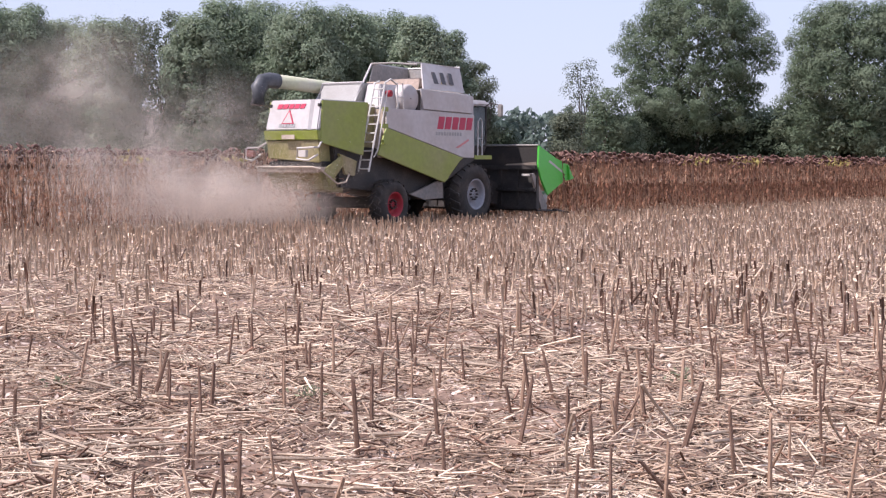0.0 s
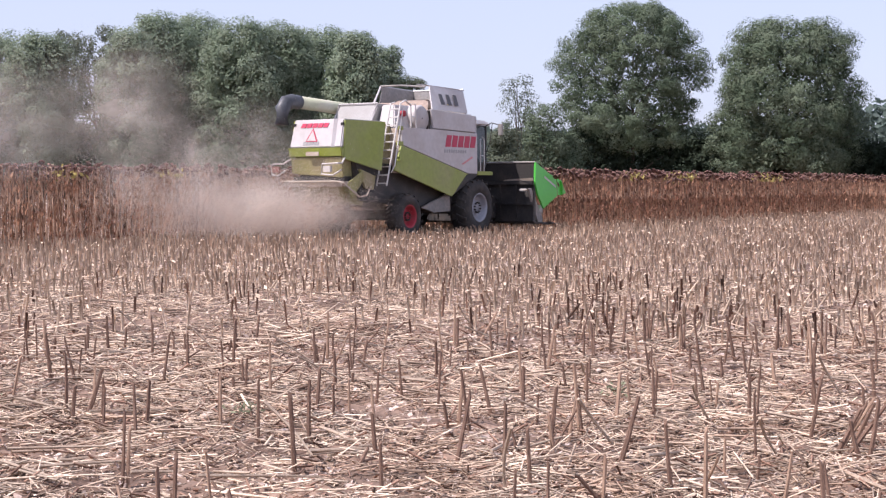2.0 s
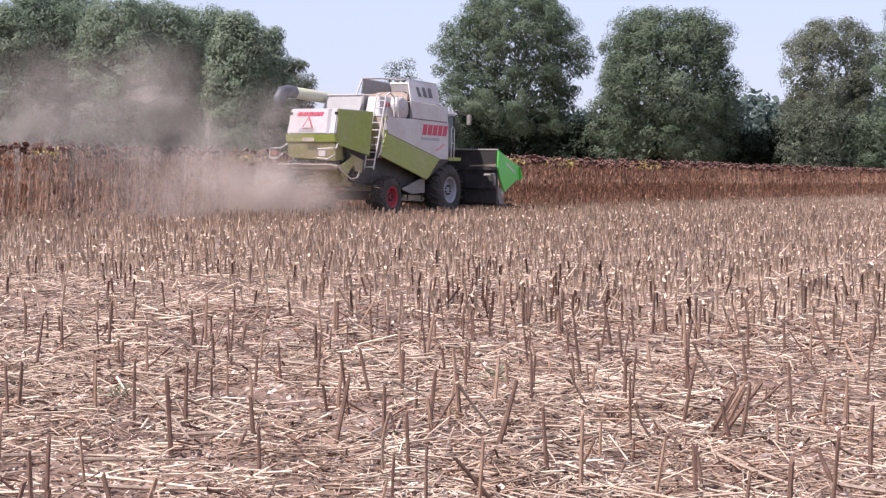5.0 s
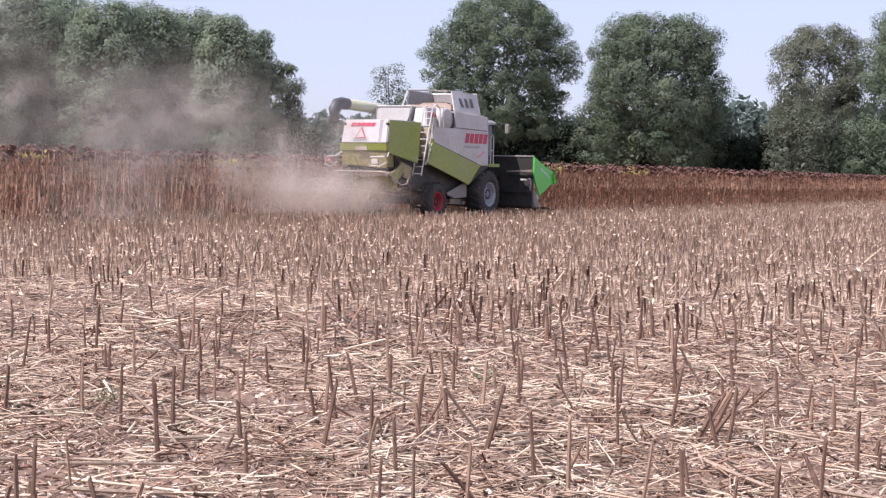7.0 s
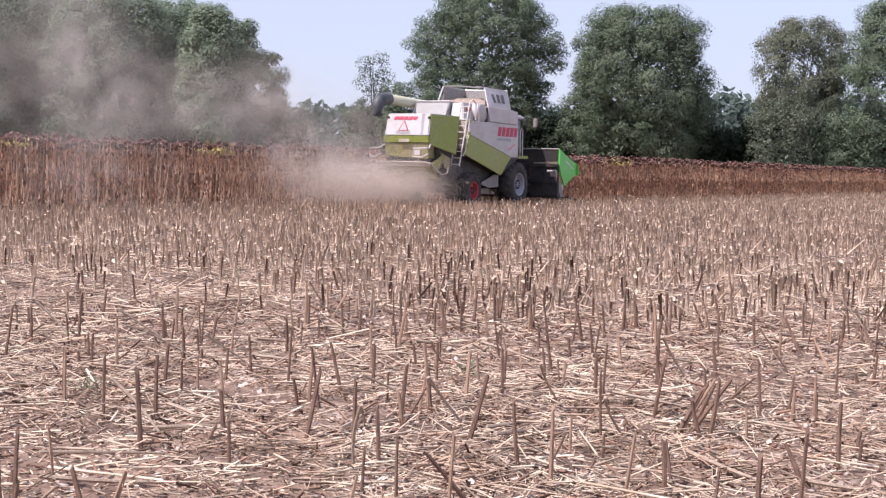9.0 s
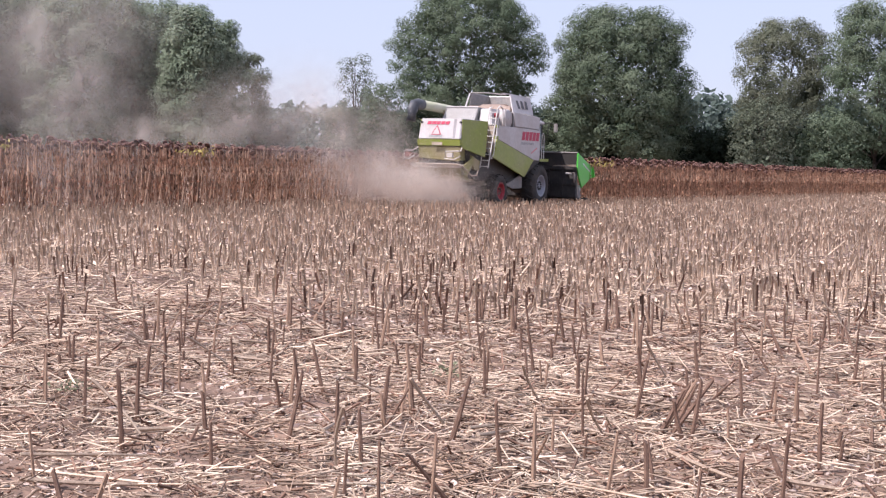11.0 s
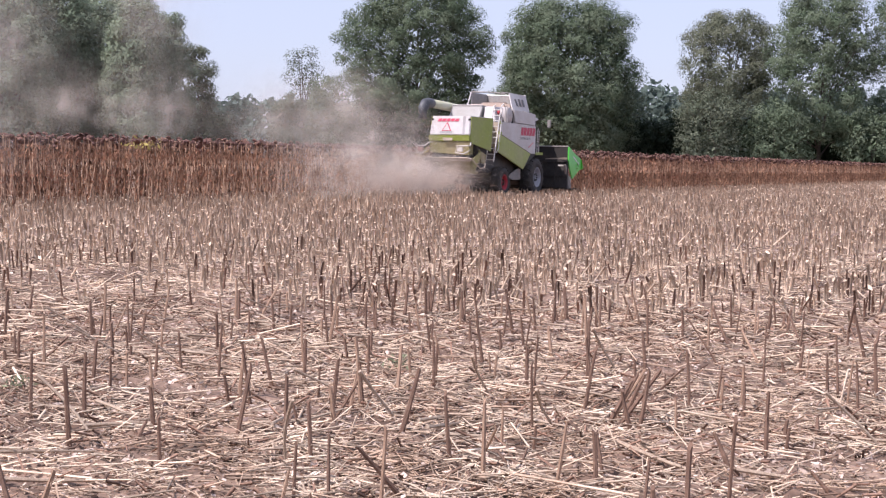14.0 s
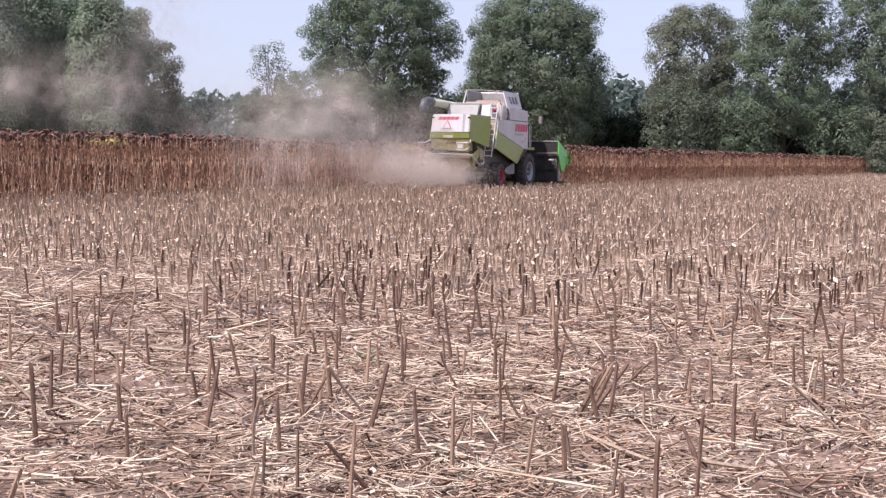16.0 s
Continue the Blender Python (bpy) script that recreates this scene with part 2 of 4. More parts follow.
def leaflets(c, size, rng, facing):
    """Small triangles round the centres c, spread across the directions in facing."""
    n = len(c)
    a = np.cross(facing, rng.normal(size=(n, 3)))
    a /= np.linalg.norm(a, axis=1)[:, None]
    b = np.cross(a, facing)
    b /= np.linalg.norm(b, axis=1)[:, None]
    s = (size * rng.uniform(0.6, 1.4, n))[:, None]
    v = np.stack([c - a * s, c + a * s * 0.6 + b * s * 0.8, c + a * s * 0.6 - b * s * 0.8], 1).reshape(-1, 3)
    return v, np.arange(n * 3).reshape(-1, 3)


def join(*chunks):
    """Several (verts, faces) as one."""
    vs, fs, o = [], [], 0
    for v, f in chunks:
        vs.append(v)
        fs.append(f + o)
        o += len(v)
    return np.concatenate(vs), np.concatenate(fs)


# ---- ground: one sheet, cloddy near the eye, out to the horizon ----
rng = np.random.default_rng(7)


def spaced(lo, hi, step, reach):
    mid = np.arange(lo, hi + step / 2, step)
    out = np.cumsum(step * 1.35 ** np.arange(1, 27))
    out = out[out < reach]
    return np.concatenate([lo - out[::-1], mid, hi + out])


def ground_height(x, y):
    """Clods and shallow ruts; flat farther off."""
    near = np.clip((38 - np.hypot(x, y)) / 26, 0, 1)
    z = 0.018 * np.sin(x * 7.1 + 2 * np.sin(y * 3.3)) * np.sin(y * 6.3 + 1.7 * np.sin(x * 2.9))
    z += 0.014 * np.sin(x * 17.0 + y * 5) * np.sin(y * 15.0 - x * 4) + 0.03 * np.sin(x * 1.1 + 0.6) * np.sin(y * 0.9)
    return z * near


gx, gy = spaced(-9, 15, 0.11, 3500), spaced(5.5, 24, 0.09, 3500)
X, Y = np.meshgrid(gx, gy)
Z = ground_height(X, Y) + rng.normal(0, 0.014, X.shape) * (np.hypot(X, Y) < 26)
nx, ny = len(gx), len(gy)
ii = (np.arange(ny - 1)[:, None] * nx + np.arange(nx - 1)[None]).ravel()
ground = new("ground", big_mesh("ground", np.stack([X, Y, Z], -1).reshape(-1, 3), np.stack([ii, ii + 1, ii + nx + 1, ii + nx], 1), [M["soil"]]))
tagged(ground, "dry brown cloddy field soil strewn with chaff", "ground", kind="structure")

# ---- stubble: rows along the machine's line, and a trodden headland with few stalks near the eye ----
EYE_UV = ((0 - ORIGIN.x) * RGT.x + (0 - ORIGIN.y) * RGT.y, (0 - ORIGIN.x) * FWD.x + (0 - ORIGIN.y) * FWD.y)
HEADLAND = -21.0
LANE = (24.35, 25.5)


def to_xy(u, v):
    return ORIGIN.x + u * RGT.x + v * FWD.x, ORIGIN.y + u * RGT.y + v * FWD.y


def in_sector(x, y, lo=-21, hi=32):
    az = np.degrees(np.arctan2(x, y))
    return (az > lo) & (az < hi)


def stubble_places():
    us, vs = [], []
    for k, u in enumerate(np.arange(-HALF + 0.1, 70, 0.66)):
        v = np.arange(-36, 165, 0.11)
        v = v + rng.normal(0, 0.05, len(v))
        # the wheels have run down two rows of each pass
        keep = rng.random(len(v)) < (0.3 if k % 8 in (2, 5) else 0.95)
        us.append(u + rng.normal(0, 0.035, keep.sum()) + 0.06 * np.sin(v[keep] * 0.12 + 0.3 * u))
        vs.append(v[keep])
    u, v = np.concatenate(us), np.concatenate(vs)
    x, y = to_xy(u, v)
    edge = HEADLAND + 2.2 * np.sin(u * 0.55) + rng.normal(0, 0.7, len(u))
    r = np.hypot(x, y)
    keep = in_sector(x, y) & (r > 6) & ((v > edge) | (rng.random(len(u)) < 0.27)) & (rng.random(len(u)) < np.clip(1.3 - r / 120, 0.3, 1))
    # a trodden lane along the rows
    keep &= (u < LANE[0]) | (u > LANE[1]) | (rng.random(len(u)) < 0.06)
    head = (v <= edge)[keep]
    x, y = x[keep], y[keep]
    x = x + head * rng.normal(0, 0.16, len(x))
    y = y + head * rng.normal(0, 0.16, len(x))
    return x, y, head


sx, sy, shead = stubble_places()
order = np.argsort(np.hypot(sx, sy))
sx, sy, shead = sx[order], sy[order], shead[order]
NEAR = 280


def stalk_bmesh(h, r, seed):
    """A cut stalk: a six-sided, slightly bent stem with a slanting split top and a shred of bark."""
    rg = random.Random(seed)
    bm = bmesh.new()
    rings, bend, kink = [], rg.uniform(-0.03, 0.03), rg.uniform(-0.02, 0.02)
    for k, f in enumerate((-0.12, 0.0, 0.35, 0.75, 1.0)):
        rr = r * (1.35 - 0.4 * f) * rg.uniform(0.9, 1.12)
        ring = []
        for j in range(6):
            a = j * math.pi / 3
            z = h * f + (0.35 * r * 3 * math.cos(a + seed) if k == 4 else 0)
            ring.append(bm.verts.new((rr * math.cos(a) + bend * f * f, rr * math.sin(a) + kink * math.sin(3 * f), z)))
        rings.append(ring)
    for p, q in zip(rings, rings[1:]):
        for j in range(6):
            bm.faces.new((p[j], p[(j + 1) % 6], q[(j + 1) % 6], q[j]))
    bm.faces.new(rings[-1])
    if rg.random() < 0.6:
        z = h * rg.uniform(0.3, 0.9)
        a = rg.uniform(0, 6.28)
        d = Vector((math.cos(a), math.sin(a), -0.9))
        s = Vector((-math.sin(a), math.cos(a), 0)) * 0.008
        o = Vector((math.cos(a) * r * 0.8, math.sin(a) * r * 0.8, z))
        vs = [bm.verts.new(p) for p in (o - s, o + s, o + d * 0.06 + s * 1.6, o + d * 0.06 - s)]
        bm.faces.new(vs)
    return bm


stalk_meshes = []
for k in range(16):
    ob = part("stubble_stalk", stalk_bmesh(1.0, 0.042, k), M["stem" if k % 4 == 1 else "stub"])
    stalk_meshes.append(ob.data)
    bpy.data.objects.remove(ob)
for i in range(NEAR):
    h = rng.uniform(0.2, 0.44) * (0.55 if rng.random() < 0.25 else 1)
    lean = rng.normal(0, 5) if rng.random() < 0.8 else rng.normal(0, 28)
    ob = new("stubble_stalk", stalk_meshes[i % 16])
    z = float(ground_height(np.array(sx[i]), np.array(sy[i])))
    thick = rng.uniform(0.16, 0.29)
    ob.matrix_basis = pose(sx[i], sy[i], z, lean, rng.normal(0, 5), rng.uniform(0, 360)) @ Matrix.Diagonal((thick, thick, h, 1))
    tagged(ob, "dry brown cut sunflower stalk standing in the soil", "stubble", "stubble stalks")

# stalks that stand out near the eye: x, y, height, lean to the right; and one sheaf pushed over together
MARKS = [(-0.76, 8.97, 0.39, 0), (-1.05, 9.5, 0.39, 0), (-1.57, 9.73, 0.31, 4), (-2.04, 10.09, 0.35, 18), (-1.89, 9.84, 0.29, 2), (-2.66, 10.48, 0.39, 11), (-2.09, 13.31, 0.33, 0), (-1.66, 12.49, 0.32, 0), (-1.3, 12.04, 0.31, -4), (-0.83, 10.91, 0.39, 0), (-0.45, 9.07, 0.38, 0), (-0.36, 11.53, 0.32, -2), (0.41, 10.22, 0.4, 3), (1.09, 11.06, 0.35, -4), (0.68, 7.91, 0.37, 2), (1.04, 8.77, 0.35, 6), (1.51, 10.48, 0.31, 0), (1.6, 7.01, 0.39, 0), (2.52, 9.73, 0.31, 0), (1.34, 7.99, 0.39, 14), (1.01, 8.49, 0.29, 31), (2.77, 13.22, 0.29, 0), (3.11, 10.22, 0.48, 0)]
MARKS_SHEAF = [(2.67 + 0.025 * k, 8.38 + 0.05 * (k % 3), 0.36 + 0.03 * (k % 4), 27 + 3 * (k % 4)) for k in range(5)]
for k, (x, y, h, lean) in enumerate(MARKS + MARKS_SHEAF):
    ob = new("stubble_stalk", stalk_meshes[(5 * k) % 16])
    thick = 0.20 + 0.03 * (k % 4)
    ob.matrix_basis = pose(x, y, float(ground_height(np.array(x), np.array(y))), 0, lean) @ pose(0, 0, 0, 0, 0, 40 * k) @ Matrix.Diagonal((thick, thick, h, 1))
    tagged(ob, "dry brown cut sunflower stalk standing in the soil", "stubble", "stubble stalks")

n = len(sx) - NEAR
px, py, ph = sx[NEAR:], sy[NEAR:], shead[NEAR:]
wide = np.where((px - ORIGIN.x) * RGT.x + (py - ORIGIN.y) * RGT.y < 7, 1.2, 1.0)
hh = wide * np.where(ph, rng.uniform(0.16, 0.40, n), rng.uniform(0.2, 0.35, n))
lean = rng.normal(0, 0.09, (n, 2)) * np.where(rng.random(n) < 0.12, 4, 1)[:, None]
base = np.stack([px, py, np.full(n, -0.02) + ground_height(px, py)], 1)
top = base + np.stack([lean[:, 0] * hh, lean[:, 1] * hh, hh], 1)
rad = rng.uniform(0.008, 0.0145, n) * np.clip(0.75 + np.hypot(px, py) / 60, 0.9, 1.35)
v1, f1 = rods(base, top, rad * 1.2, rad)
# shreds of bark and leaf on the stalks
m = rng.random(n) < 0.85
c = base[m] + (top[m] - base[m]) * rng.uniform(0.45, 1.02, m.sum())[:, None] + rng.normal(0, 0.016, (m.sum(), 3))
v2, f2 = flakes(c, np.full(m.sum(), 0.032), rng, 1.2)
v, f = join((v1, f1), (v2, f2))
# the share of pale stalks grows with distance, all pale from 26 m
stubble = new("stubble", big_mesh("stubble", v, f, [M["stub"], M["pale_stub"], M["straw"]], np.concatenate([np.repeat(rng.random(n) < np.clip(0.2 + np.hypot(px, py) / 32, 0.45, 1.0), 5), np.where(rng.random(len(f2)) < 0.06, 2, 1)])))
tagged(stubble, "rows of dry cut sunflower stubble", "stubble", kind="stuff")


def litter(count, r0, r1, size, thick, seed, name, mat, label, lift=0.03, tilt=0.05, turn=0.8):
    """Broken stalks and straw on the ground, most of them lying across the view."""
    rg = np.random.default_rng(seed)
    r = np.sqrt(rg.uniform(r0 * r0, r1 * r1, count))
    az = np.radians(rg.uniform(-20, 32, count))
    x, y = r * np.sin(az), r * np.cos(az)
    patch = np.sin(x * 1.7 + 1.3 * np.sin(y * 0.8)) * np.sin(y * 1.1 + np.sin(x * 0.9)) + 0.5 * np.sin(x * 4.1 + y * 3.0)
    keep = rg.random(count) < 0.62 + 0.38 * patch
    x, y = x[keep], y[keep]
    k = len(x)
    ang = rg.normal(0.05, turn, k) + 0.3 * np.sin(x * 0.6 + y * 0.8)
    ln = np.minimum(size * np.exp(rg.normal(0, 0.6, k)), 2.2 * size)
    z = ground_height(x, y) + 0.006 + np.abs(rg.normal(0, lift, k))
    d = np.stack([np.cos(ang) * ln, np.sin(ang) * ln, rg.normal(0, tilt, k) * ln], 1) / 2
    c = np.stack([x, y, z + np.abs(d[:, 2])], 1)
    t = thick * rg.uniform(0.5, 1.5, k)
    v, f = rods(c - d, c + d, t, t * 0.85, 3)
    ob = new(name, big_mesh(name, v, f, [mat]))
    return tagged(ob, label, "straw", kind="stuff")


STRAW, LONG = "pale broken straw and chopped stalks lying on the soil", "pale fallen stalks lying across the stubble"
litter(32000, 6, 13, 0.045, 0.0040, 1, "straw_litter", M["straw"], STRAW, 0.012, 0.3, 2.0)
litter(15000, 6, 13, 0.12, 0.0042, 10, "straw_litter", M["straw"], STRAW, 0.02, 0.16)
litter(2800, 6, 15, 0.27, 0.0066, 2, "fallen_stalks", M["straw"], LONG, 0.03, 0.10)
litter(20000, 13, 26, 0.06, 0.0062, 3, "straw_litter", M["straw"], STRAW, 0.02, 0.35, 2.0)
litter(13000, 13, 26, 0.14, 0.0055, 7, "straw_litter", M["straw"], STRAW, 0.03, 0.2)
litter(2800, 14, 28, 0.33, 0.008, 4, "fallen_stalks", M["straw"], LONG, 0.04, 0.10)
litter(22000, 26, 60, 0.13, 0.011, 5, "straw_litter", M["straw"], STRAW, 0.04, 0.2, 1.2)
litter(13000, 60, 170, 0.28, 0.02, 8, "straw_litter", M["straw"], STRAW, 0.05, 0.2, 1.2)
litter(11000, 6, 16, 0.07, 0.008, 6, "dark_litter", M["stub"], "dark broken stalk pieces among the straw", 0.015, 0.3, 2.0)
# the longest fallen stalks, one by one
long_meshes = []
for k in range(6):
    bm = bmesh.new()
    r, ln = 0.009 + 0.001 * (k % 3), 0.42 + 0.09 * k
    rings = []
    for j in range(5):
        f = j / 4
        rings.append([bm.verts.new((ln * (f - 0.5), r * (1.15 - 0.35 * f) * math.cos(q * math.pi / 3) + 0.02 * math.sin(3 * f + k), r * (1.15 - 0.35 * f) * math.sin(q * math.pi / 3) + 0.015 * math.sin(2 * f + 2 * k))) for q in range(6)])
    for p, q in zip(rings, rings[1:]):
        for j in range(6):
            bm.faces.new((p[j], p[(j + 1) % 6], q[(j + 1) % 6], q[j]))
    bm.faces.new(rings[0])
    bm.faces.new(rings[-1][::-1])
    ob = part("fallen_stalk", bm, M["straw"])
    long_meshes.append(ob.data)
    bpy.data.objects.remove(ob)
for k in range(130):
    r, az = math.sqrt(rng.uniform(49, 240)), radians(rng.uniform(-18, 30))
    x, y = r * math.sin(az), r * math.cos(az)
    tip = abs(rng.normal(0, 5)) if k % 6 else rng.uniform(15, 55)
    z = float(ground_height(np.array(x), np.array(y))) + 0.02 + 0.28 * math.sin(radians(tip))
    ob = new("fallen_stalk", long_meshes[k % 6])
    ob.matrix_basis = pose(x, y, z, 0, 0, rng.normal(5, 45)) @ pose(0, 0, 0, 0, tip)
    tagged(ob, "long pale broken sunflower stalk fallen on the stubble", "stalk", "fallen stalks")


def scraps(count, r0, r1, size, seed):
    rg = np.random.default_rng(seed)
    r = np.sqrt(rg.uniform(r0 * r0, r1 * r1, count))
    az = np.radians(rg.uniform(-20, 32, count))
    x, y = r * np.sin(az), r * np.cos(az)
    c = np.stack([x, y, ground_height(x, y) + np.abs(rg.normal(0.015, 0.012, count))], 1)
    v, f = flakes(c, np.full(count, size), rg, 1.2)
    v[:, 2] = np.repeat(c[:, 2], 4) + (v[:, 2] - np.repeat(c[:, 2], 4)) * 0.45
    return v, f


v, f = join(scraps(17000, 6, 15, 0.015, 11), scraps(3500, 6, 15, 0.03, 14), scraps(9000, 15, 30, 0.034, 12), scraps(9000, 30, 80, 0.055, 13))
chaff = new("chaff", big_mesh("chaff", v, f, [M["pale"]]))
v, f = join(scraps(15000, 6, 14, 0.014, 15), scraps(7000, 14, 28, 0.03, 16))
crumbs = new("crumbs", big_mesh("crumbs", v, f, [M["stub"]]))
n = 5000
lu, lv = rng.uniform(LANE[0] - 0.2, LANE[1] + 0.2, n), rng.uniform(-36, 30, n)
lx, ly = to_xy(lu, lv)
v, f = flakes(np.stack([lx, ly, ground_height(lx, ly) + rng.uniform(0.012, 0.03, n)], 1), np.full(n, 0.02), rng, 1.4)
lane = new("lane_chaff", big_mesh("lane_chaff", v, f, [M["pale"]]))
tagged(lane, "pale trodden chaff on a lane through the stubble", "chaff", kind="stuff")
tagged(crumbs, "dark brown crumbs of leaf and bark on the soil", "crumbs", kind="stuff")
tagged(chaff, "pale grey chaff and leaf scraps on the soil", "chaff", kind="stuff")

# a few green weeds between the stalks
for k in range(3):
    r, az = rng.uniform(7.0, 12), radians(rng.uniform(-16, 12))
    c = np.stack([rng.normal(0, 0.05, 60), rng.normal(0, 0.05, 60), np.abs(rng.normal(0.05, 0.03, 60))], 1)
    v, f = flakes(c, np.full(60, 0.014), rng, 1.6)
    ob = new("weed", big_mesh("weed", v, f, [M["weed"]]))
    ob.matrix_basis = pose(r * math.sin(az), r * math.cos(az), 0.0)
    tagged(ob, "small grey-green weed on the bare soil", "weed", "weeds", "stuff")


# ---- the standing sunflowers ----
CROP = 2.16


def plants(u, v, full, seed, local=False):
    """Dry sunflowers at the plan places: stems, hanging leaves, nodding heads. Returns verts, faces, material index."""
    rg = np.random.default_rng(seed)
    n = len(u)
    if local:
        x, y = u, v
    else:
        x, y = to_xy(u, v)
    h = CROP * np.clip(rg.normal(0.985, 0.05, n), 0.85, 1.06)
    foot = np.stack([x, y, np.full(n, -0.05)], 1)
    sway = rg.normal(0, 0.07, (n, 2))
    mid = foot + np.stack([sway[:, 0], sway[:, 1], h * 0.55], 1)
    neck = mid + np.stack([sway[:, 0] * 0.4, sway[:, 1] * 0.4, h * 0.43], 1)
    nod = rg.normal(0, 1, (n, 2)) + np.array([[-0.3, -0.5]])
    nod /= np.linalg.norm(nod, axis=1)[:, None]
    tip = neck + np.stack([nod[:, 0] * 0.09, nod[:, 1] * 0.09, np.full(n, 0.0)], 1)
    r = rg.uniform(0.011, 0.017, n)
    chunks, mats = [], []
    if full:
        chunks += [rods(foot, mid, r * 1.15, r), rods(mid, neck, r, r * 0.75)]
        mats += [0, 0]
        for k in range(13):
            z = rg.uniform(0.06, 0.97, n)
            on = foot + (neck - foot) * z[:, None]
            a = rg.uniform(0, 6.28, n)
            out = np.stack([np.cos(a), np.sin(a), np.zeros(n)], 1)
            side = np.stack([-np.sin(a), np.cos(a), np.zeros(n)], 1)
            ln, w = rg.uniform(0.08, 0.26, n)[:, None], rg.uniform(0.016, 0.055, n)[:, None]
            p = on + out * 0.015
            q = on + out * (0.03 + ln * 0.3) + np.array([[0, 0, -1.0]]) * ln
            vv = np.stack([p, p * 0.45 + q * 0.55 + side * w + out * 0.02, q, p * 0.45 + q * 0.55 - side * w + out * 0.02], 1).reshape(-1, 3)
            chunks.append((vv, np.arange(n * 4).reshape(-1, 4)))
            mats.append(1)
    else:
        chunks.append(rods(foot, neck, r * 1.3, r * 0.75))
        mats.append(0)
    chunks.append(rods(neck, tip, r * 0.75, r * 0.7))
    mats.append(0)
    # the head: a thick disc hanging face down
    face = np.stack([nod[:, 0] * 0.75, nod[:, 1] * 0.75, np.full(n, -0.75)], 1)
    rad = rg.uniform(0.07, 0.12, n)
    chunks.append(rods(tip - face * 0.015, tip + face * 0.035, rad * 0.8, rad, 6))
    mats.append(2)
    c = tip + face * 0.035
    e1 = np.stack([-nod[:, 1], nod[:, 0], np.zeros(n)], 1)
    e2 = np.cross(face, e1)
    for sgn in (1, -1):
        vv = np.stack([c - e1 * rad[:, None] * 0.95, c - sgn * 0 * e1 + e2 * sgn * rad[:, None] * 0.95, c + e1 * rad[:, None] * 0.95, c + face * 0.012], 1).reshape(-1, 3)
        chunks.append((vv, np.arange(n * 4).reshape(-1, 4)))
        mats.append(2)
    vv = np.stack([tip - face * 0.016 + e1 * rad[:, None] * 0.8, tip - face * 0.016 + e2 * rad[:, None] * 0.8, tip - face * 0.016 - e1 * rad[:, None] * 0.8, tip - face * 0.016 - e2 * rad[:, None] * 0.8], 1).reshape(-1, 3)
    chunks.append((vv, np.arange(n * 4).reshape(-1, 4)))
    mats.append(2)
    v, f = join(*chunks)
    return v, f, np.concatenate([np.full(len(k[1]), m) for k, m in zip(chunks, mats)])


CROP_MATS = [M["stem"], M["husk"], M["head"]]


def crop_rows(u0, u1, v0, v1, step, row=0.7, seed=1):
    rg = np.random.default_rng(seed)
    uu, vv = [], []
    for u in np.arange(u0, u1, -row):
        v = np.arange(v0, v1, step) + rg.uniform(0, step)
        vv.append(v + rg.normal(0, 0.05, len(v)))
        uu.append(u + rg.normal(0, 0.17, len(v)) + 0.15 * np.sin(v * 0.11 + u))
    u, v = np.concatenate(uu), np.concatenate(vv)
    x, y = to_xy(u, v)
    k = in_sector(x, y, -22, 33)
    return u[k], v[k]


UNCUT = 38.0  # past this the machine does not come
for name, (u, v), full, seed in (
    ("sunflower_crop", crop_rows(-HALF - 0.45, -HALF - 4.4, -45, 60, 0.25, 0.7, 1), True, 21),
    ("sunflower_crop", crop_rows(-HALF - 0.45, -HALF - 3.0, 60, 153, 0.4, 0.7, 2), True, 22),
    ("sunflower_crop", crop_rows(HALF - 0.1, -HALF, UNCUT, 153, 0.25, 0.7, 3), True, 23),
    ("sunflower_tops", crop_rows(-HALF - 4.8, -HALF - 24, -45, 140, 0.8, 0.7, 4), False, 24),
):
    vv, ff, mi = plants(u, v, full, seed)
    ob = new(name, big_mesh(name, vv, ff, CROP_MATS, mi))
    tagged(ob, "dense standing dry brown sunflowers with drooping dark heads", "sunflowers", kind="stuff")

# the swath that the machine takes, in short sections that fall into the header one after another
SECTION = 0.5
swath = []
for k in range(int((UNCUT - REACH) / SECTION)):
    v0 = REACH + k * SECTION
    rows = np.arange(HALF - 0.1, -HALF, -0.7)
    u = np.repeat(rows, 2) + rng.normal(0, 0.17, len(rows) * 2)
    v = np.tile((np.arange(2) + 0.5) * SECTION / 2, len(rows)) + rng.normal(0, 0.05, len(u))
    vv, ff, mi = plants(u, v, True, 100 + k, local=True)
    ob = new("sunflower_section", big_mesh("sunflower_section", vv, ff, CROP_MATS, mi))
    ob.matrix_basis = pose(*field(0, v0), 0, 0, 0, -math.degrees(HEAD))
    tagged(ob, "short stretch of dry sunflowers before the cutter", "sunflowers", "swath sections", "stuff")
    swath.append((ob, v0))


def sunflower():
    """One whole dry plant in parts."""
    root = new("sunflower")
    vv, ff, mi = plants(np.zeros(1), np.zeros(1), True, 77, local=True)
    for name, idx, label in (("stem", 0, ""), ("leaves", 1, "hanging dead leaves"), ("seed_head", 2, "dark nodding seed head")):
        sel = ff[mi == idx]
        mesh_object(name, [tuple(map(float, p)) for p in vv[sel].reshape(-1, 3)], [tuple(range(4 * j, 4 * j + 4)) for j in range(len(sel))], CROP_MATS[idx], root, label)
    return tagged(root, "tall dry brown sunflower at the edge of the crop", "sunflower", "sunflowers at the edge")


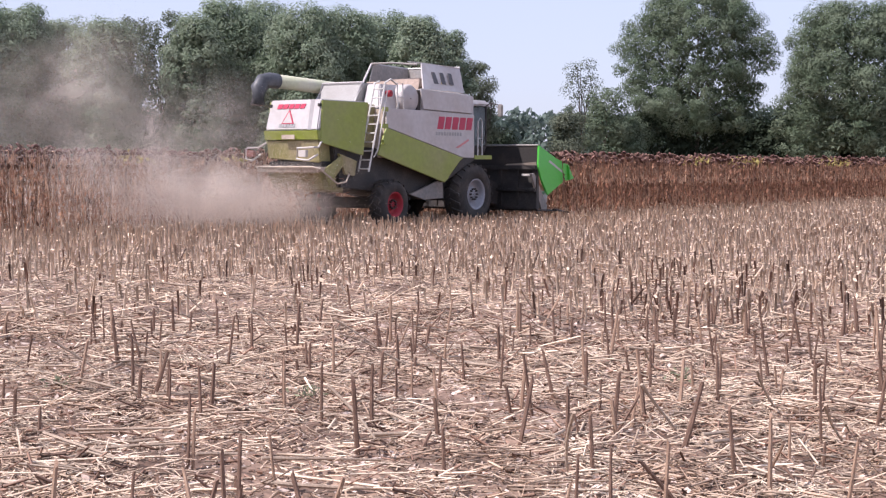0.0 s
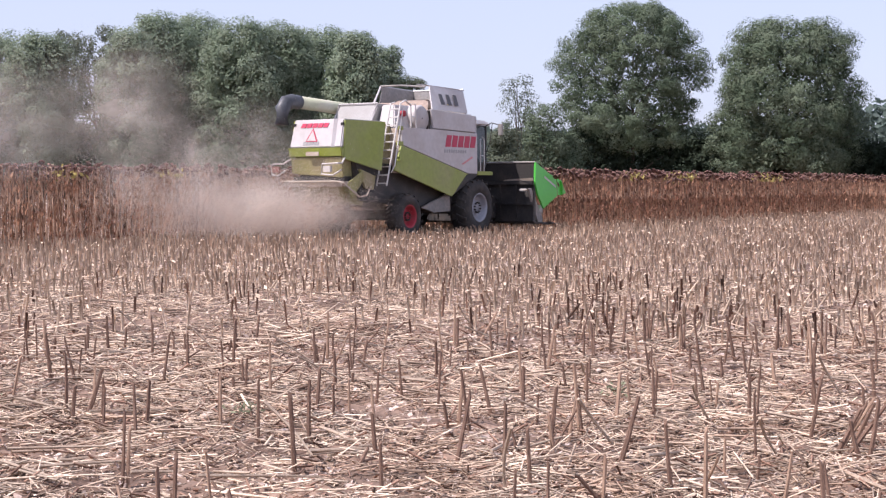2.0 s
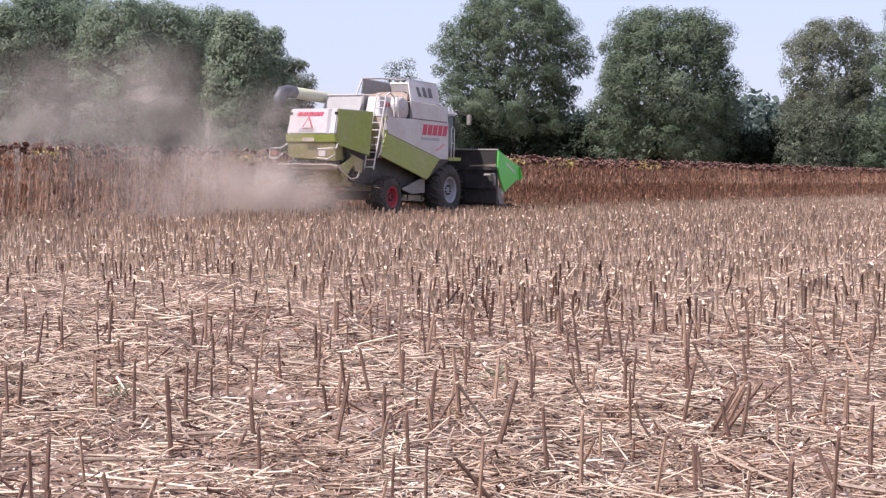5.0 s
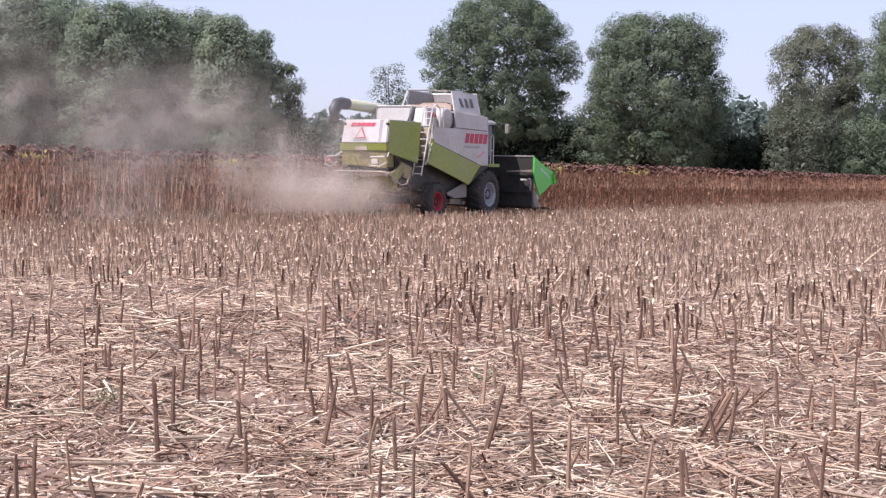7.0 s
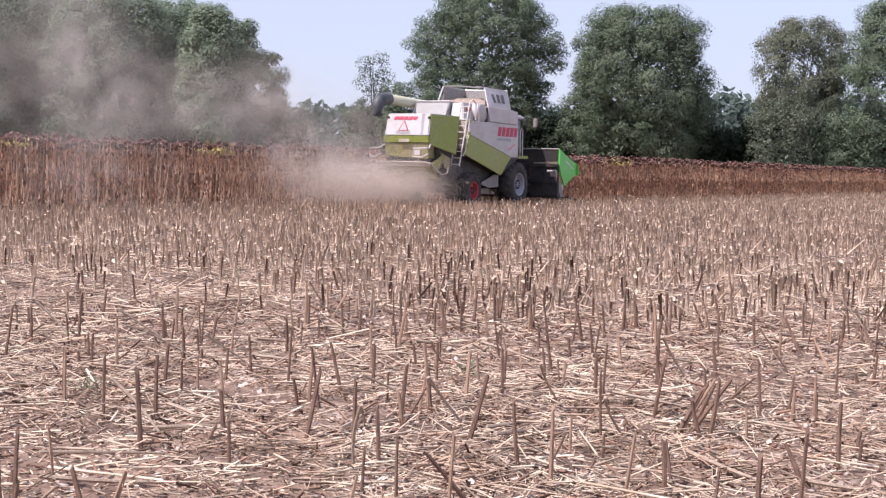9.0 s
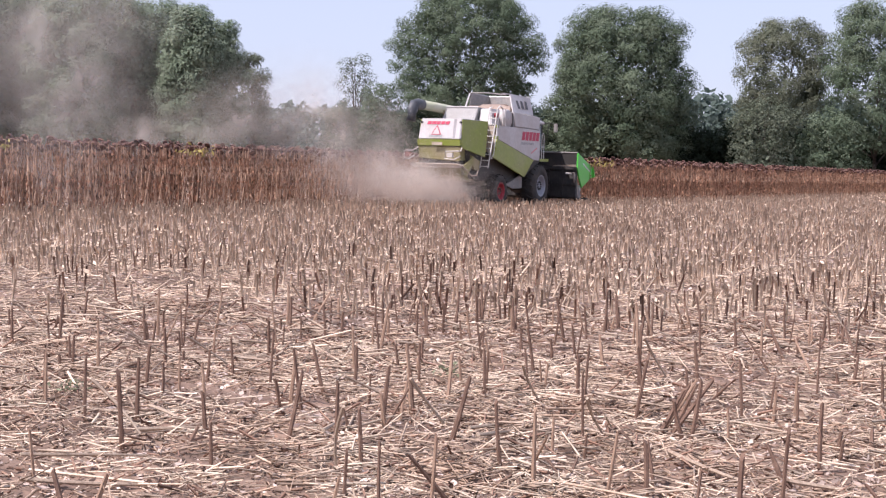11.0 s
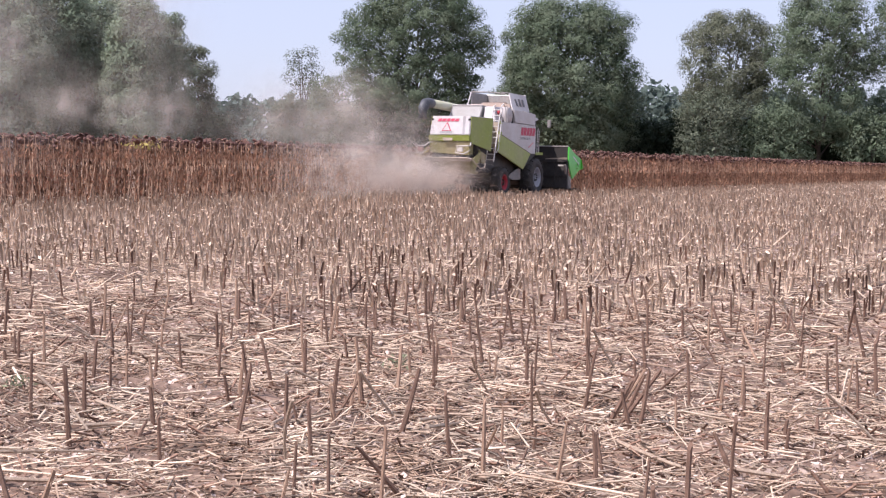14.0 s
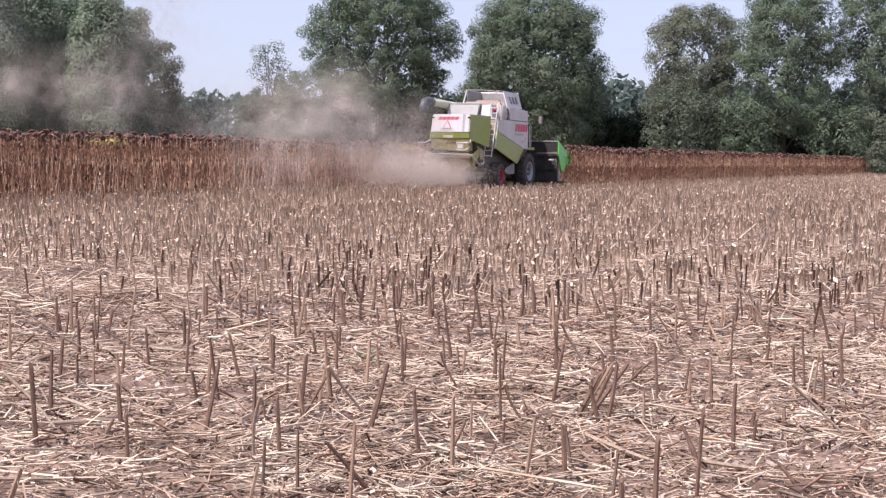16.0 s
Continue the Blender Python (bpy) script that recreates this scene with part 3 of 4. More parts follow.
first = sunflower()
edge = [(-HALF - 0.15 + rng.normal(0, 0.06), -22 + 0.2 * k + rng.normal(0, 0.04)) for k in range(200)]
for k, (u, v) in enumerate(edge):
    m = pose(*to_xy(u, v), -0.02, rng.normal(0, 1.5), rng.normal(0, 1.5), rng.uniform(0, 360))
    if k == 0:
        first.matrix_basis = m
    else:
        copy_thing(first, m)

# patches that are still yellow-green
def yellow_leaves(seed, n=26, spread=0.24):
    rg = np.random.default_rng(seed)
    c = np.stack([rg.normal(0, spread, n), rg.normal(0, spread, n), CROP * 0.95 + rg.normal(-0.1, 0.09, n)], 1)
    vv, ff = flakes(c, np.full(n, 0.065), rg, 1.2)
    return new("yellow_leaves", big_mesh("yellow_leaves", vv, ff, [M["yellow"]]))


for k, (u, v) in enumerate(((-2.4, -9.7), (-2.35, -6.0), (-2.4, 2.6), (-2.5, 3.3), (-2.5, 23.4), (-2.4, 24.2), (-2.4, 25.3), (2.1, 152.0))):
    x, y = to_xy(u, v)
    root = new("late_sunflower")
    root.matrix_basis = pose(x, y, 0)
    yellow_leaves(500 + k).parent = root
    s, sf = rods(np.array([[0, 0, 0.0]]), np.array([[0.02, 0, CROP]]), np.full(1, 0.016), np.full(1, 0.012))
    stem = new("stem", big_mesh("stem", s, sf, [M["stem"]]))
    stem.parent = root
    tagged(root, "late sunflower with yellow leaves in the dry crop", "sunflower", "late sunflowers")
for k, v in enumerate((13.6, 18.4, 19.0, 19.6, 26.9, 27.7, 28.4, 29.2)):
    section = swath[int((v - REACH) / SECTION)][0]
    leaves = yellow_leaves(520 + k, 40, 0.24)
    leaves.parent = section
    leaves.location = (1.9 - 0.4 * (k % 2), 0.25, 0)


# ---- trees ----
def tree(az, dist, top, width, low, mat, leaves=6000, seed=0, airy=0.0, label="", blob=1.15, leaf=0.14, limbs=14):
    """A tree: tapered trunk with limbs, a crown of leaf clumps in an uneven outline. az: degrees from straight ahead; top, low: heights."""
    rg = np.random.default_rng(seed)
    x, y = dist * math.sin(radians(az)), dist * math.cos(radians(az))
    root = new("tree")
    root.matrix_basis = pose(x, y, 0)
    top, a = top * 1.015, width / 2 * 1.14
    hgt = top - low
    n = int((a * hgt * 3.2 + 20) * (1 - 0.6 * airy))
    lob = rg.uniform(0, 6.28, 4)
    t = rg.uniform(0, 1, n) ** 0.9
    ang = rg.uniform(0, 6.28, n)
    prof = np.clip(1 - (np.abs(t - 0.42) / 0.62) ** 2.8, 0.05, 1) ** 0.5
    prof *= 0.93 + 0.09 * np.sin(3 * ang + lob[0] + 5 * t) + (0.06 + 0.12 * airy) * np.sin(9 * t + lob[1] + 2 * ang)
    rr = prof * np.sqrt(rg.uniform(0.22, 1.0, n)) * max(0.5, a - 0.5 * blob)
    pts = np.stack([rr * np.cos(ang), rr * np.sin(ang) * 0.8, low + t * (hgt - 0.5 * blob)], 1)
    size = blob * rg.uniform(0.6, 1.6, n) * (1 - 0.25 * airy)
    per = rg.multinomial(leaves, size ** 2 / (size ** 2).sum())
    own = np.repeat(np.arange(n), per)
    d = rg.normal(size=(len(own), 3))
    d[:, 2] += 0.35
    d /= np.linalg.norm(d, axis=1)[:, None]
    c = pts[own] + d * (size[own] * rg.uniform(0.3, 1.0, len(own)) ** 0.5)[:, None] * np.array([[1, 1, 0.85]])
    out = (pts - np.array([[0, 0, low + 0.4 * hgt]])) / np.array([[a, a, hgt * 0.55]])
    facing = d + 0.75 * out[own] + rg.normal(0, 0.3, d.shape)
    facing /= np.linalg.norm(facing, axis=1)[:, None]
    # the shaded inside of the crown, behind the outer leaves
    inner = int(leaves * 0.07 * max(0, 1 - 2.4 * airy))
    it, ia = rg.uniform(0.08, 0.88, inner), rg.uniform(0, 6.28, inner)
    ir = np.clip(1 - (np.abs(it - 0.42) / 0.62) ** 2.8, 0.05, 1) ** 0.5 * np.sqrt(rg.uniform(0, 0.55, inner)) * a
    ic = np.stack([ir * np.cos(ia), ir * np.sin(ia) * 0.8, low + it * hgt], 1)
    vv, ff = join(leaflets(c, np.full(len(c), leaf), rg, facing), leaflets(ic, np.full(inner, leaf * 2.6), rg, rg.normal(size=(inner, 3))))
    crown = new("crown", big_mesh("crown", vv, ff, [mat], None, True))
    crown.parent = root
    # trunk and limbs
    p, q, r0, r1 = [], [], [], []
    fork = low + hgt * 0.22
    prev = np.array([0, 0, -0.3])
    for k in range(1, 6):
        nxt = np.array([rg.normal(0, 0.25), rg.normal(0, 0.25), (low + hgt * 0.85) * k / 5])
        p.append(prev), q.append(nxt)
        r0.append(0.013 * top * (1.1 - k * 0.17)), r1.append(0.013 * top * (0.93 - k * 0.17))
        prev = nxt
    for k in rg.choice(n, min(n, limbs), replace=False):
        z = rg.uniform(0.3, 0.75) * pts[k][2]
        s = np.array([0, 0, z])
        mid = s * 0.45 + pts[k] * 0.55 + np.array([0, 0, 0.4])
        p += [s, mid]
        q += [mid, pts[k]]
        r0 += [0.006 * top * (1.1 - z / top), 0.004 * top * (1.1 - z / top)]
        r1 += [0.004 * top * (1.1 - z / top), 0.03]
    tv, tf = rods(np.array(p), np.array(q), np.array(r0), np.array(r1), 6)
    trunk = new("trunk", big_mesh("trunk", tv, tf, [M["bark"]]))
    trunk.parent = root
    return tagged(root, label or "tall leafy green poplar at the edge of the field", "tree", "trees round the field")


def az_of(px, yaw):
    return yaw + math.degrees(math.atan((px - 784) / F))


F = 784 / math.tan(radians(LENS / 2))
GROVE = 172.0
# the grove: bearing, top as rise over distance, width as a share of the distance
for k, (px, rise, w, airy, mat) in enumerate((
    (-40, 285, 170, 0.2, "poplar"), (38, 282, 130, 0.3, "poplar"), (118, 262, 125, 0.3, "poplar"), (188, 263, 120, 0.1, "poplar"),
    (240, 268, 90, 0.7, "willow"), (296, 280, 80, 0.95, "willow"), (345, 272, 100, 0.2, "poplar"), (400, 300, 140, 0.0, "poplar"), (470, 298, 150, 0.0, "poplar"),
    (540, 293, 150, 0.0, "poplar"), (612, 286, 140, 0.0, "poplar"), (680, 280, 135, 0.05, "poplar"), (740, 272, 110, 0.1, "poplar"),
    (788, 245, 95, 0.4, "poplar"), (846, 198, 66, 0.85, "willow"))):
    d = GROVE + (k % 3) * 6
    # the dense grove trees take the leaf copy with haze painted in
    tree(az_of(px, 0), d, EYE + d * (rise - 9) / F, d * w / F * 1.12, 1.5 if airy < 0.5 else 5, M["hazed_poplar" if mat == "poplar" else mat], 42000 if airy < 0.5 else 9000, 40 + k, airy, "tall poplar in a dense green grove behind the crop" if airy < 0.5 else "thin sparse tree at the edge of the grove")
# lone trees to the right of the grove
for k, (px, yaw, rise, w, low, airy, mat, leaves, label) in enumerate((
    (1030, 0, 192, 80, 4, 0.85, "willow", 5000, "thin grey-green half-bare young tree"),
    (1232, 0, 312, 262, 6.0, 0.3, "poplar", 125000, "broad full-crowned green poplar with several stems"),
    (1424, 1.8, 279, 262, 2.0, 0.1, "poplar", 130000, "round dense dark green tree at the field edge"),
    (1440, 7.69, 262, 170, 7.0, 0.35, "brown_poplar", 50000, "tall airy tree with browning leaves"),
    (1408, 11.87, 292, 200, 5.0, 0.35, "poplar", 72000, "tall uneven green poplar with gaps in its crown"),
    (1570, 12.37, 318, 190, 5.0, 0.35, "poplar", 70000, "tall uneven green poplar with gaps in its crown"))):
    d = 188 + 5 * (k % 2)
    tree(az_of(px, yaw), d, EYE + d * rise / F, d * w / F, low, M[mat], leaves, 70 + k, airy, label, 1.15, 0.115)
# shrubs and undergrowth along the field's far edge
shrubs = [(1000, 0, 100, 60), (1072, 0, 140, 90), (1110, 0, 90, 80), (1415, 7.69, 128, 140), (1330, 11.87, 105, 120), (1500, 11.87, 100, 120), (1558, 12.37, 72, 48)]
for k, (px, yaw, rise, w) in enumerate(shrubs):
    d = 179 + 3 * (k % 3)
    tree(az_of(px, yaw), d, EYE + d * rise / F, d * w / F, 0.2, M["willow"] if k in (0, 3, 6) else M["poplar"], 10000, 90 + k, 0.15, "round grey-green shrub at the field edge", 0.9, 0.12, 5)
# undergrowth whose leaf colour carries the shadow below the trees
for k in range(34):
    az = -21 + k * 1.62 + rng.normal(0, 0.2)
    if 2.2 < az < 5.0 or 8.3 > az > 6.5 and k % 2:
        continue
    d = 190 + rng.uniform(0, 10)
    tree(az, d, rng.uniform(7.0, 9.5), rng.uniform(9, 12), 0.0, M["shaded_thicket"], 5000, 130 + k, 0.0, "dense undergrowth below the trees, shade put into its leaf colour", 1.0, 0.19, 4)

# far woods, one uneven mass on rising ground
cs = []
for k in range(150):
    az = radians(-22 + k * 0.38 + rng.normal(0, 0.1))
    d = 430 + rng.uniform(-25, 60)
    deg = math.degrees(az)
    top = EYE + d * (0.0415 + 0.014 * min(1, max(0, (deg - 12) / 6))) * rng.uniform(0.88, 1.05)
    n = 380
    w = rng.uniform(4, 7)
    q = rng.normal(size=(n, 3))
    q /= np.linalg.norm(q, axis=1)[:, None]
    q *= rng.uniform(0.7, 1.0, n)[:, None]
    cs.append(np.stack([d * math.sin(az) + q[:, 0] * w, d * math.cos(az) + q[:, 1] * w, top * 0.5 + q[:, 2] * top * 0.5], 1))
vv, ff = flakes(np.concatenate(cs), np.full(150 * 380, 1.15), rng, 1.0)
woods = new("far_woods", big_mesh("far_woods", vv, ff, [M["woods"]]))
tagged(woods, "distant green woods beyond the field, haze put into their leaf colour", "woods", kind="stuff")


# ---- the combine harvester: x to its right, y forward, z up, the front axle at y = 0 ----
def prism(outline, axis, lo, hi, bevel=0.02):
    """A plate or body: an outline in the two other axes, drawn out along axis from lo to hi, its edges rounded."""
    bm = bmesh.new()
    rings = []
    for w in (lo, hi):
        ring = []
        for a, b in outline:
            ring.append(bm.verts.new({"x": (w, a, b), "y": (a, w, b), "z": (a, b, w)}[axis]))
        rings.append(ring)
    n = len(outline)
    bm.faces.new(rings[0])
    bm.faces.new(rings[1][::-1])
    for k in range(n):
        bm.faces.new((rings[0][k], rings[1][k], rings[1][(k + 1) % n], rings[0][(k + 1) % n]))
    if bevel:
        bmesh.ops.bevel(bm, geom=list(bm.edges), offset=min(bevel, abs(hi - lo) * 0.45), segments=2, affect="EDGES", profile=0.6, clamp_overlap=True)
    return bm


def hull(points, bevel=0.02):
    """A convex body through corner points."""
    bm = bmesh.new()
    for p in points:
        bm.verts.new(p)
    bmesh.ops.convex_hull(bm, input=list(bm.verts))
    bmesh.ops.dissolve_limit(bm, angle_limit=0.02, verts=list(bm.verts), edges=list(bm.edges))
    if bevel:
        bmesh.ops.bevel(bm, geom=list(bm.edges), offset=bevel, segments=2, affect="EDGES", clamp_overlap=True)
    return bm


def block(lo, hi, bevel=0.02):
    return hull([(x, y, z) for x in (lo[0], hi[0]) for y in (lo[1], hi[1]) for z in (lo[2], hi[2])], bevel)


def tube(points, r, sides=8):
    """A bent pipe through points."""
    bm = bmesh.new()
    pts = [Vector(p) for p in points]
    rings = []
    for k, p in enumerate(pts):
        d = (pts[min(k + 1, len(pts) - 1)] - pts[max(k - 1, 0)]).normalized()
        e = d.cross(Vector((0.13, 0.21, 1))).normalized()
        g2 = d.cross(e)
        rr = r[k] if isinstance(r, (list, tuple)) else r
        rings.append([bm.verts.new(p + (e * math.cos(2 * math.pi * j / sides) + g2 * math.sin(2 * math.pi * j / sides)) * rr) for j in range(sides)])
    for p, q in zip(rings, rings[1:]):
        for j in range(sides):
            bm.faces.new((p[j], p[(j + 1) % sides], q[(j + 1) % sides], q[j]))
    bm.faces.new(rings[0][::-1])
    bm.faces.new(rings[-1])
    return bm


def lathe(profile, segs=32):
    """A body of revolution about the x axis from (x, radius) pairs."""
    bm = bmesh.new()
    rings = []
    for x, r in profile:
        rings.append([bm.verts.new((x, r * math.cos(2 * math.pi * j / segs), r * math.sin(2 * math.pi * j / segs))) for j in range(segs)])
    for p, q in zip(rings, rings[1:]):
        for j in range(segs):
            bm.faces.new((p[j], p[(j + 1) % segs], q[(j + 1) % segs], q[j]))
    return bm


harvester = new("combine_harvester")
tagged(harvester, "dusty white and lime-green combine harvester cutting dry sunflowers", "combine harvester")
H = harvester

# side cladding: upper white part and lower green part, divided by a slanting line
for s, side in ((1, "right"), (-1, "left")):
    xo, xi = 1.40 * s, 1.34 * s
    part("side_panel", prism([(-4.05, 3.29), (-2.36, 3.29), (0.10, 3.24), (0.12, 1.97), (-0.42, 1.97), (-4.05, 2.78)], "x", xi, xo), M["white"], H, "white side cladding under dust")
    part("lower_panel", prism([(-4.05, 2.77), (-0.42, 1.96), (-0.62, 1.86), (-0.95, 1.62), (-1.2, 1.35), (-1.36, 1.25), (-4.42, 2.02)], "x", xi - 0.004 * s, xo - 0.004 * s), M["green"], H, "lime-green lower cladding")
    part("hood_panel", prism([(-2.46, 3.90), (0.08, 3.79), (0.11, 3.27), (-2.34, 3.32)], "x", xi - 0.03 * s, xo - 0.03 * s), M["white"], H, "white upper cladding")
    part("rear_side_panel", hull([(0.93 * s, -6.17, 3.44), (0.97 * s, -6.30, 2.33), (1.36 * s, -4.80, 3.42), (1.36 * s, -5.0, 2.0), (0.88 * s, -6.17, 3.44), (0.92 * s, -6.30, 2.33), (1.30 * s, -4.80, 3.42), (1.30 * s, -5.0, 2.0)], 0.012), M["green"], H, "lime-green rear side flap")
    part("belly_panel", hull([(1.12 * s, -2.73, 0.92), (1.12 * s, -1.19, 1.38), (1.12 * s, -1.15, 0.80), (1.12 * s, -2.04, 0.76), (1.20 * s, -2.73, 0.92), (1.20 * s, -1.19, 1.38), (1.20 * s, -1.15, 0.80), (1.20 * s, -2.04, 0.76)], 0.01), M["tankgrey"], H, "dusty grey belly plate")
    part("fender", hull([(0.98 * s, -1.36, 1.26), (1.38 * s, -1.36, 1.26), (0.98 * s, -0.4, 1.99), (1.38 * s, -0.4, 1.99), (0.98 * s, 0.2, 2.0), (1.38 * s, 0.2, 2.0), (0.98 * s, 0.2, 1.93), (1.38 * s, 0.2, 1.93), (0.98 * s, -0.45, 1.92), (1.38 * s, -0.45, 1.92)], 0.01), M["black"], H)
# core and decks
part("chassis", hull([(-1.05, -5.9, 2.3), (1.05, -5.9, 2.3), (-1.05, -5.6, 1.15), (1.05, -5.6, 1.15), (-1.05, -0.9, 0.75), (1.05, -0.9, 0.75), (-1.05, 0.1, 1.2), (1.05, 0.1, 1.2), (-1.05, 0.1, 2.0), (1.05, 0.1, 2.0)], 0.03), M["black"], H, "black dusty underbody")
part("body_core", block((-1.33, -4.04, 1.95), (1.33, 0.08, 3.28), 0.02), M["beige"], H)
part("rear_core", block((-0.95, -5.6, 2.2), (0.95, -4.0, 3.40), 0.02), M["olive"], H)
part("front_bulkhead", block((-1.38, 0.02, 1.98), (1.38, 0.10, 3.76), 0.01), M["white"], H)
part("deck", hull([(-1.3, -2.4, 3.27), (1.3, -2.4, 3.27), (-1.3, -2.4, 3.88), (1.3, -2.4, 3.88), (-1.3, 0.02, 3.27), (1.3, 0.02, 3.27), (-1.28, 0.02, 3.84), (1.28, 0.02, 3.84)], 0.03), M["white"], H, "white top deck")
# engine housing at the rear top
part("engine_cover", hull([(-1.0, -4.3, 3.40), (0.44, -4.3, 3.40), (-1.0, -3.92, 4.02), (0.46, -3.92, 4.02), (-1.0, -2.3, 4.02), (0.46, -2.3, 4.02), (-1.0, -2.3, 3.3), (0.46, -2.3, 3.3)], 0.03), M["louvre"], H, "grey louvred engine cover")
part("cover_frame", tube([(-0.98, -4.28, 3.44), (-0.98, -3.95, 4.03), (0.45, -3.95, 4.03), (0.43, -4.28, 3.44)], 0.03, 6), M["white"], H)
part("side_housing", hull([(0.50, -4.05, 3.28), (1.12, -4.05, 3.28), (0.50, -3.8, 3.98), (0.95, -3.8, 3.98), (0.50, -2.5, 3.98), (0.95, -2.5, 3.98), (0.50, -2.5, 3.28), (1.12, -2.5, 3.28)], 0.03), M["white"], H)
drum = part("air_filter", lathe([(0.72, 0.02), (0.72, 0.38), (0.78, 0.40), (1.24, 0.40), (1.30, 0.36), (1.31, 0.02)], 28), M["white"], H, "white drum-shaped air intake", True)
drum.matrix_basis = pose(0, -2.86, 3.60)
part("drum_gap", block((0.7, -2.52, 3.29), (1.28, -2.36, 3.86), 0.01), M["black"], H)
part("red_cap", lathe([(0.95, 0.01), (0.95, 0.09), (1.15, 0.09), (1.15, 0.01)], 12), M["red"], H, "red extinguisher", True).matrix_basis = pose(0, -3.55, 3.72)
# rear hood
part("rear_hood", hull([(-0.90, -6.17, 3.47), (0.90, -6.17, 3.47), (-0.93, -6.38, 2.66), (0.93, -6.38, 2.66), (-0.90, -4.3, 3.47), (0.90, -4.3, 3.47), (-0.93, -4.3, 2.66), (0.93, -4.3, 2.66)], 0.03), M["white"], H, "white straw hood at the rear")
part("hood_corner", hull([(0.58, -6.24, 3.46), (0.90, -6.02, 3.46), (0.62, -6.44, 2.66), (0.94, -6.2, 2.66), (0.58, -6.1, 3.46), (0.62, -6.3, 2.66)], 0.01), M["white"], H)
part("hood_band", hull([(-0.96, -6.42, 2.65), (0.95, -6.42, 2.65), (-0.96, -6.36, 2.40), (0.95, -6.36, 2.40), (-0.96, -5.9, 2.65), (0.95, -5.9, 2.65), (-0.96, -5.9, 2.40), (0.95, -5.9, 2.40)], 0.015), M["green"], H, "lime-green band")
part("hood_skirt", hull([(-0.93, -6.32, 2.39), (0.92, -6.32, 2.39), (-1.0, -6.2, 1.92), (0.86, -6.2, 1.80), (-0.93, -5.7, 2.39), (0.92, -5.7, 2.39), (-1.0, -5.7, 1.92), (0.86, -5.7, 1.80)], 0.02), M["olive"], H, "dust-covered olive hood skirt")
part("rear_gap", block((-0.96, -6.18, 1.66), (0.9, -5.5, 1.84), 0.01), M["black"], H)
part("rear_plate", block((-0.28, -6.445, 2.42), (0.18, -6.425, 2.54), 0.004), M["beige"], H, "pale blank plate")
part("rear_platform", hull([(-1.1, -6.56, 1.68), (1.08, -6.56, 1.68), (-1.1, -6.52, 1.54), (1.08, -6.52, 1.54), (-1.0, -5.9, 1.70), (0.95, -5.9, 1.70), (-1.0, -5.9, 1.62), (0.95, -5.9, 1.62)], 0.015), M["beige"], H, "dusty rear platform")
part("platform_rail", tube([(-1.0, -5.9, 1.72), (-1.12, -6.55, 1.69), (0.95, -6.58, 1.69), (1.12, -6.5, 1.64), (1.30, -6.0, 1.25), (1.42, -5.8, 1.3), (1.36, -5.6, 1.5)], 0.025, 6), M["beige"], H)
part("rear_guard", hull([(1.0, -6.2, 1.62), (1.12, -6.1, 1.2), (1.18, -5.6, 1.75), (1.2, -5.7, 2.0), (0.96, -6.2, 1.62), (1.08, -6.1, 1.2), (1.14, -5.6, 1.75), (1.16, -5.7, 2.0)], 0.008), M["olive"], H)
part("chopper", hull([(-0.95, -6.3, 1.55), (0.95, -6.3, 1.55), (-0.9, -6.1, 1.1), (0.9, -6.1, 1.1), (-0.95, -5.3, 1.6), (0.95, -5.3, 1.6), (-0.9, -5.3, 1.0), (0.9, -5.3, 1.0)], 0.02), M["olive"], H, "dusty straw chopper")
part("drive_guard", hull([(1.06, -5.75, 2.05), (1.06, -5.0, 1.85), (1.06, -5.1, 1.45), (1.06, -5.5, 1.5), (1.14, -5.75, 2.05), (1.14, -5.0, 1.85), (1.14, -5.1, 1.45), (1.14, -5.5, 1.5)], 0.01), M["olive"], H)
for s in (1, -1):
    bracket = part("lamp_bracket", tube([(0.96 * s, -6.25, 2.36), (1.02 * s + 0.1 * s * (s < 0), -6.45, 2.2), (1.0 * s + 0.35 * s * (s < 0), -6.6, 2.2), (0.45 * s + 0.95 * s * (s < 0), -6.62, 2.18), (0.42 * s + 0.98 * s * (s < 0), -6.62, 1.90), (0.80 * s + 0.4 * s * (s < 0), -6.6, 1.86), (1.0 * s + 0.02 * s, -6.45, 2.02)], 0.028, 6), M["pale_paint"], H)
    x = 0.62 if s > 0 else -1.25
    part("rear_lamp", block((x - 0.13, -6.64, 1.95), (x + 0.13, -6.54, 2.13), 0.01), M["pale_paint"] if s > 0 else M["rust"], bracket, "rear lamp in a grey housing")
    part("work_lamp", block((0.86 * s - 0.05, -6.24, 3.28), (0.86 * s + 0.05, -6.14, 3.36), 0.01), M["black"], H)

# warning triangle, and the lettering as plain blocks
def lettering(x0, w, z0, h, count, slant, gap, mat, name, plane):
    """A word as a row of slanting blocks, one by one."""
    step = w / count
    for k in range(count):
        a = x0 + k * step
        b = a + step * (1 - gap)
        out = [(a, z0), (b, z0), (b + slant, z0 + h), (a + slant, z0 + h)]
        bm = plane(out)
        part(name, bm, mat, H)


def on_rear(out):
    bm = bmesh.new()
    front = [bm.verts.new((a, -6.185 - (3.47 - z) * 0.259, z)) for a, z in out]
    back = [bm.verts.new((a, -6.16 - (3.47 - z) * 0.259, z)) for a, z in out]
    n = len(out)
    bm.faces.new(front)
    bm.faces.new(back[::-1])
    for k in range(n):
        bm.faces.new((front[k], back[k], back[(k + 1) % n], front[(k + 1) % n]))
    return bm


def on_side(out):
    return prism(out, "x", 1.395, 1.406, 0.002)


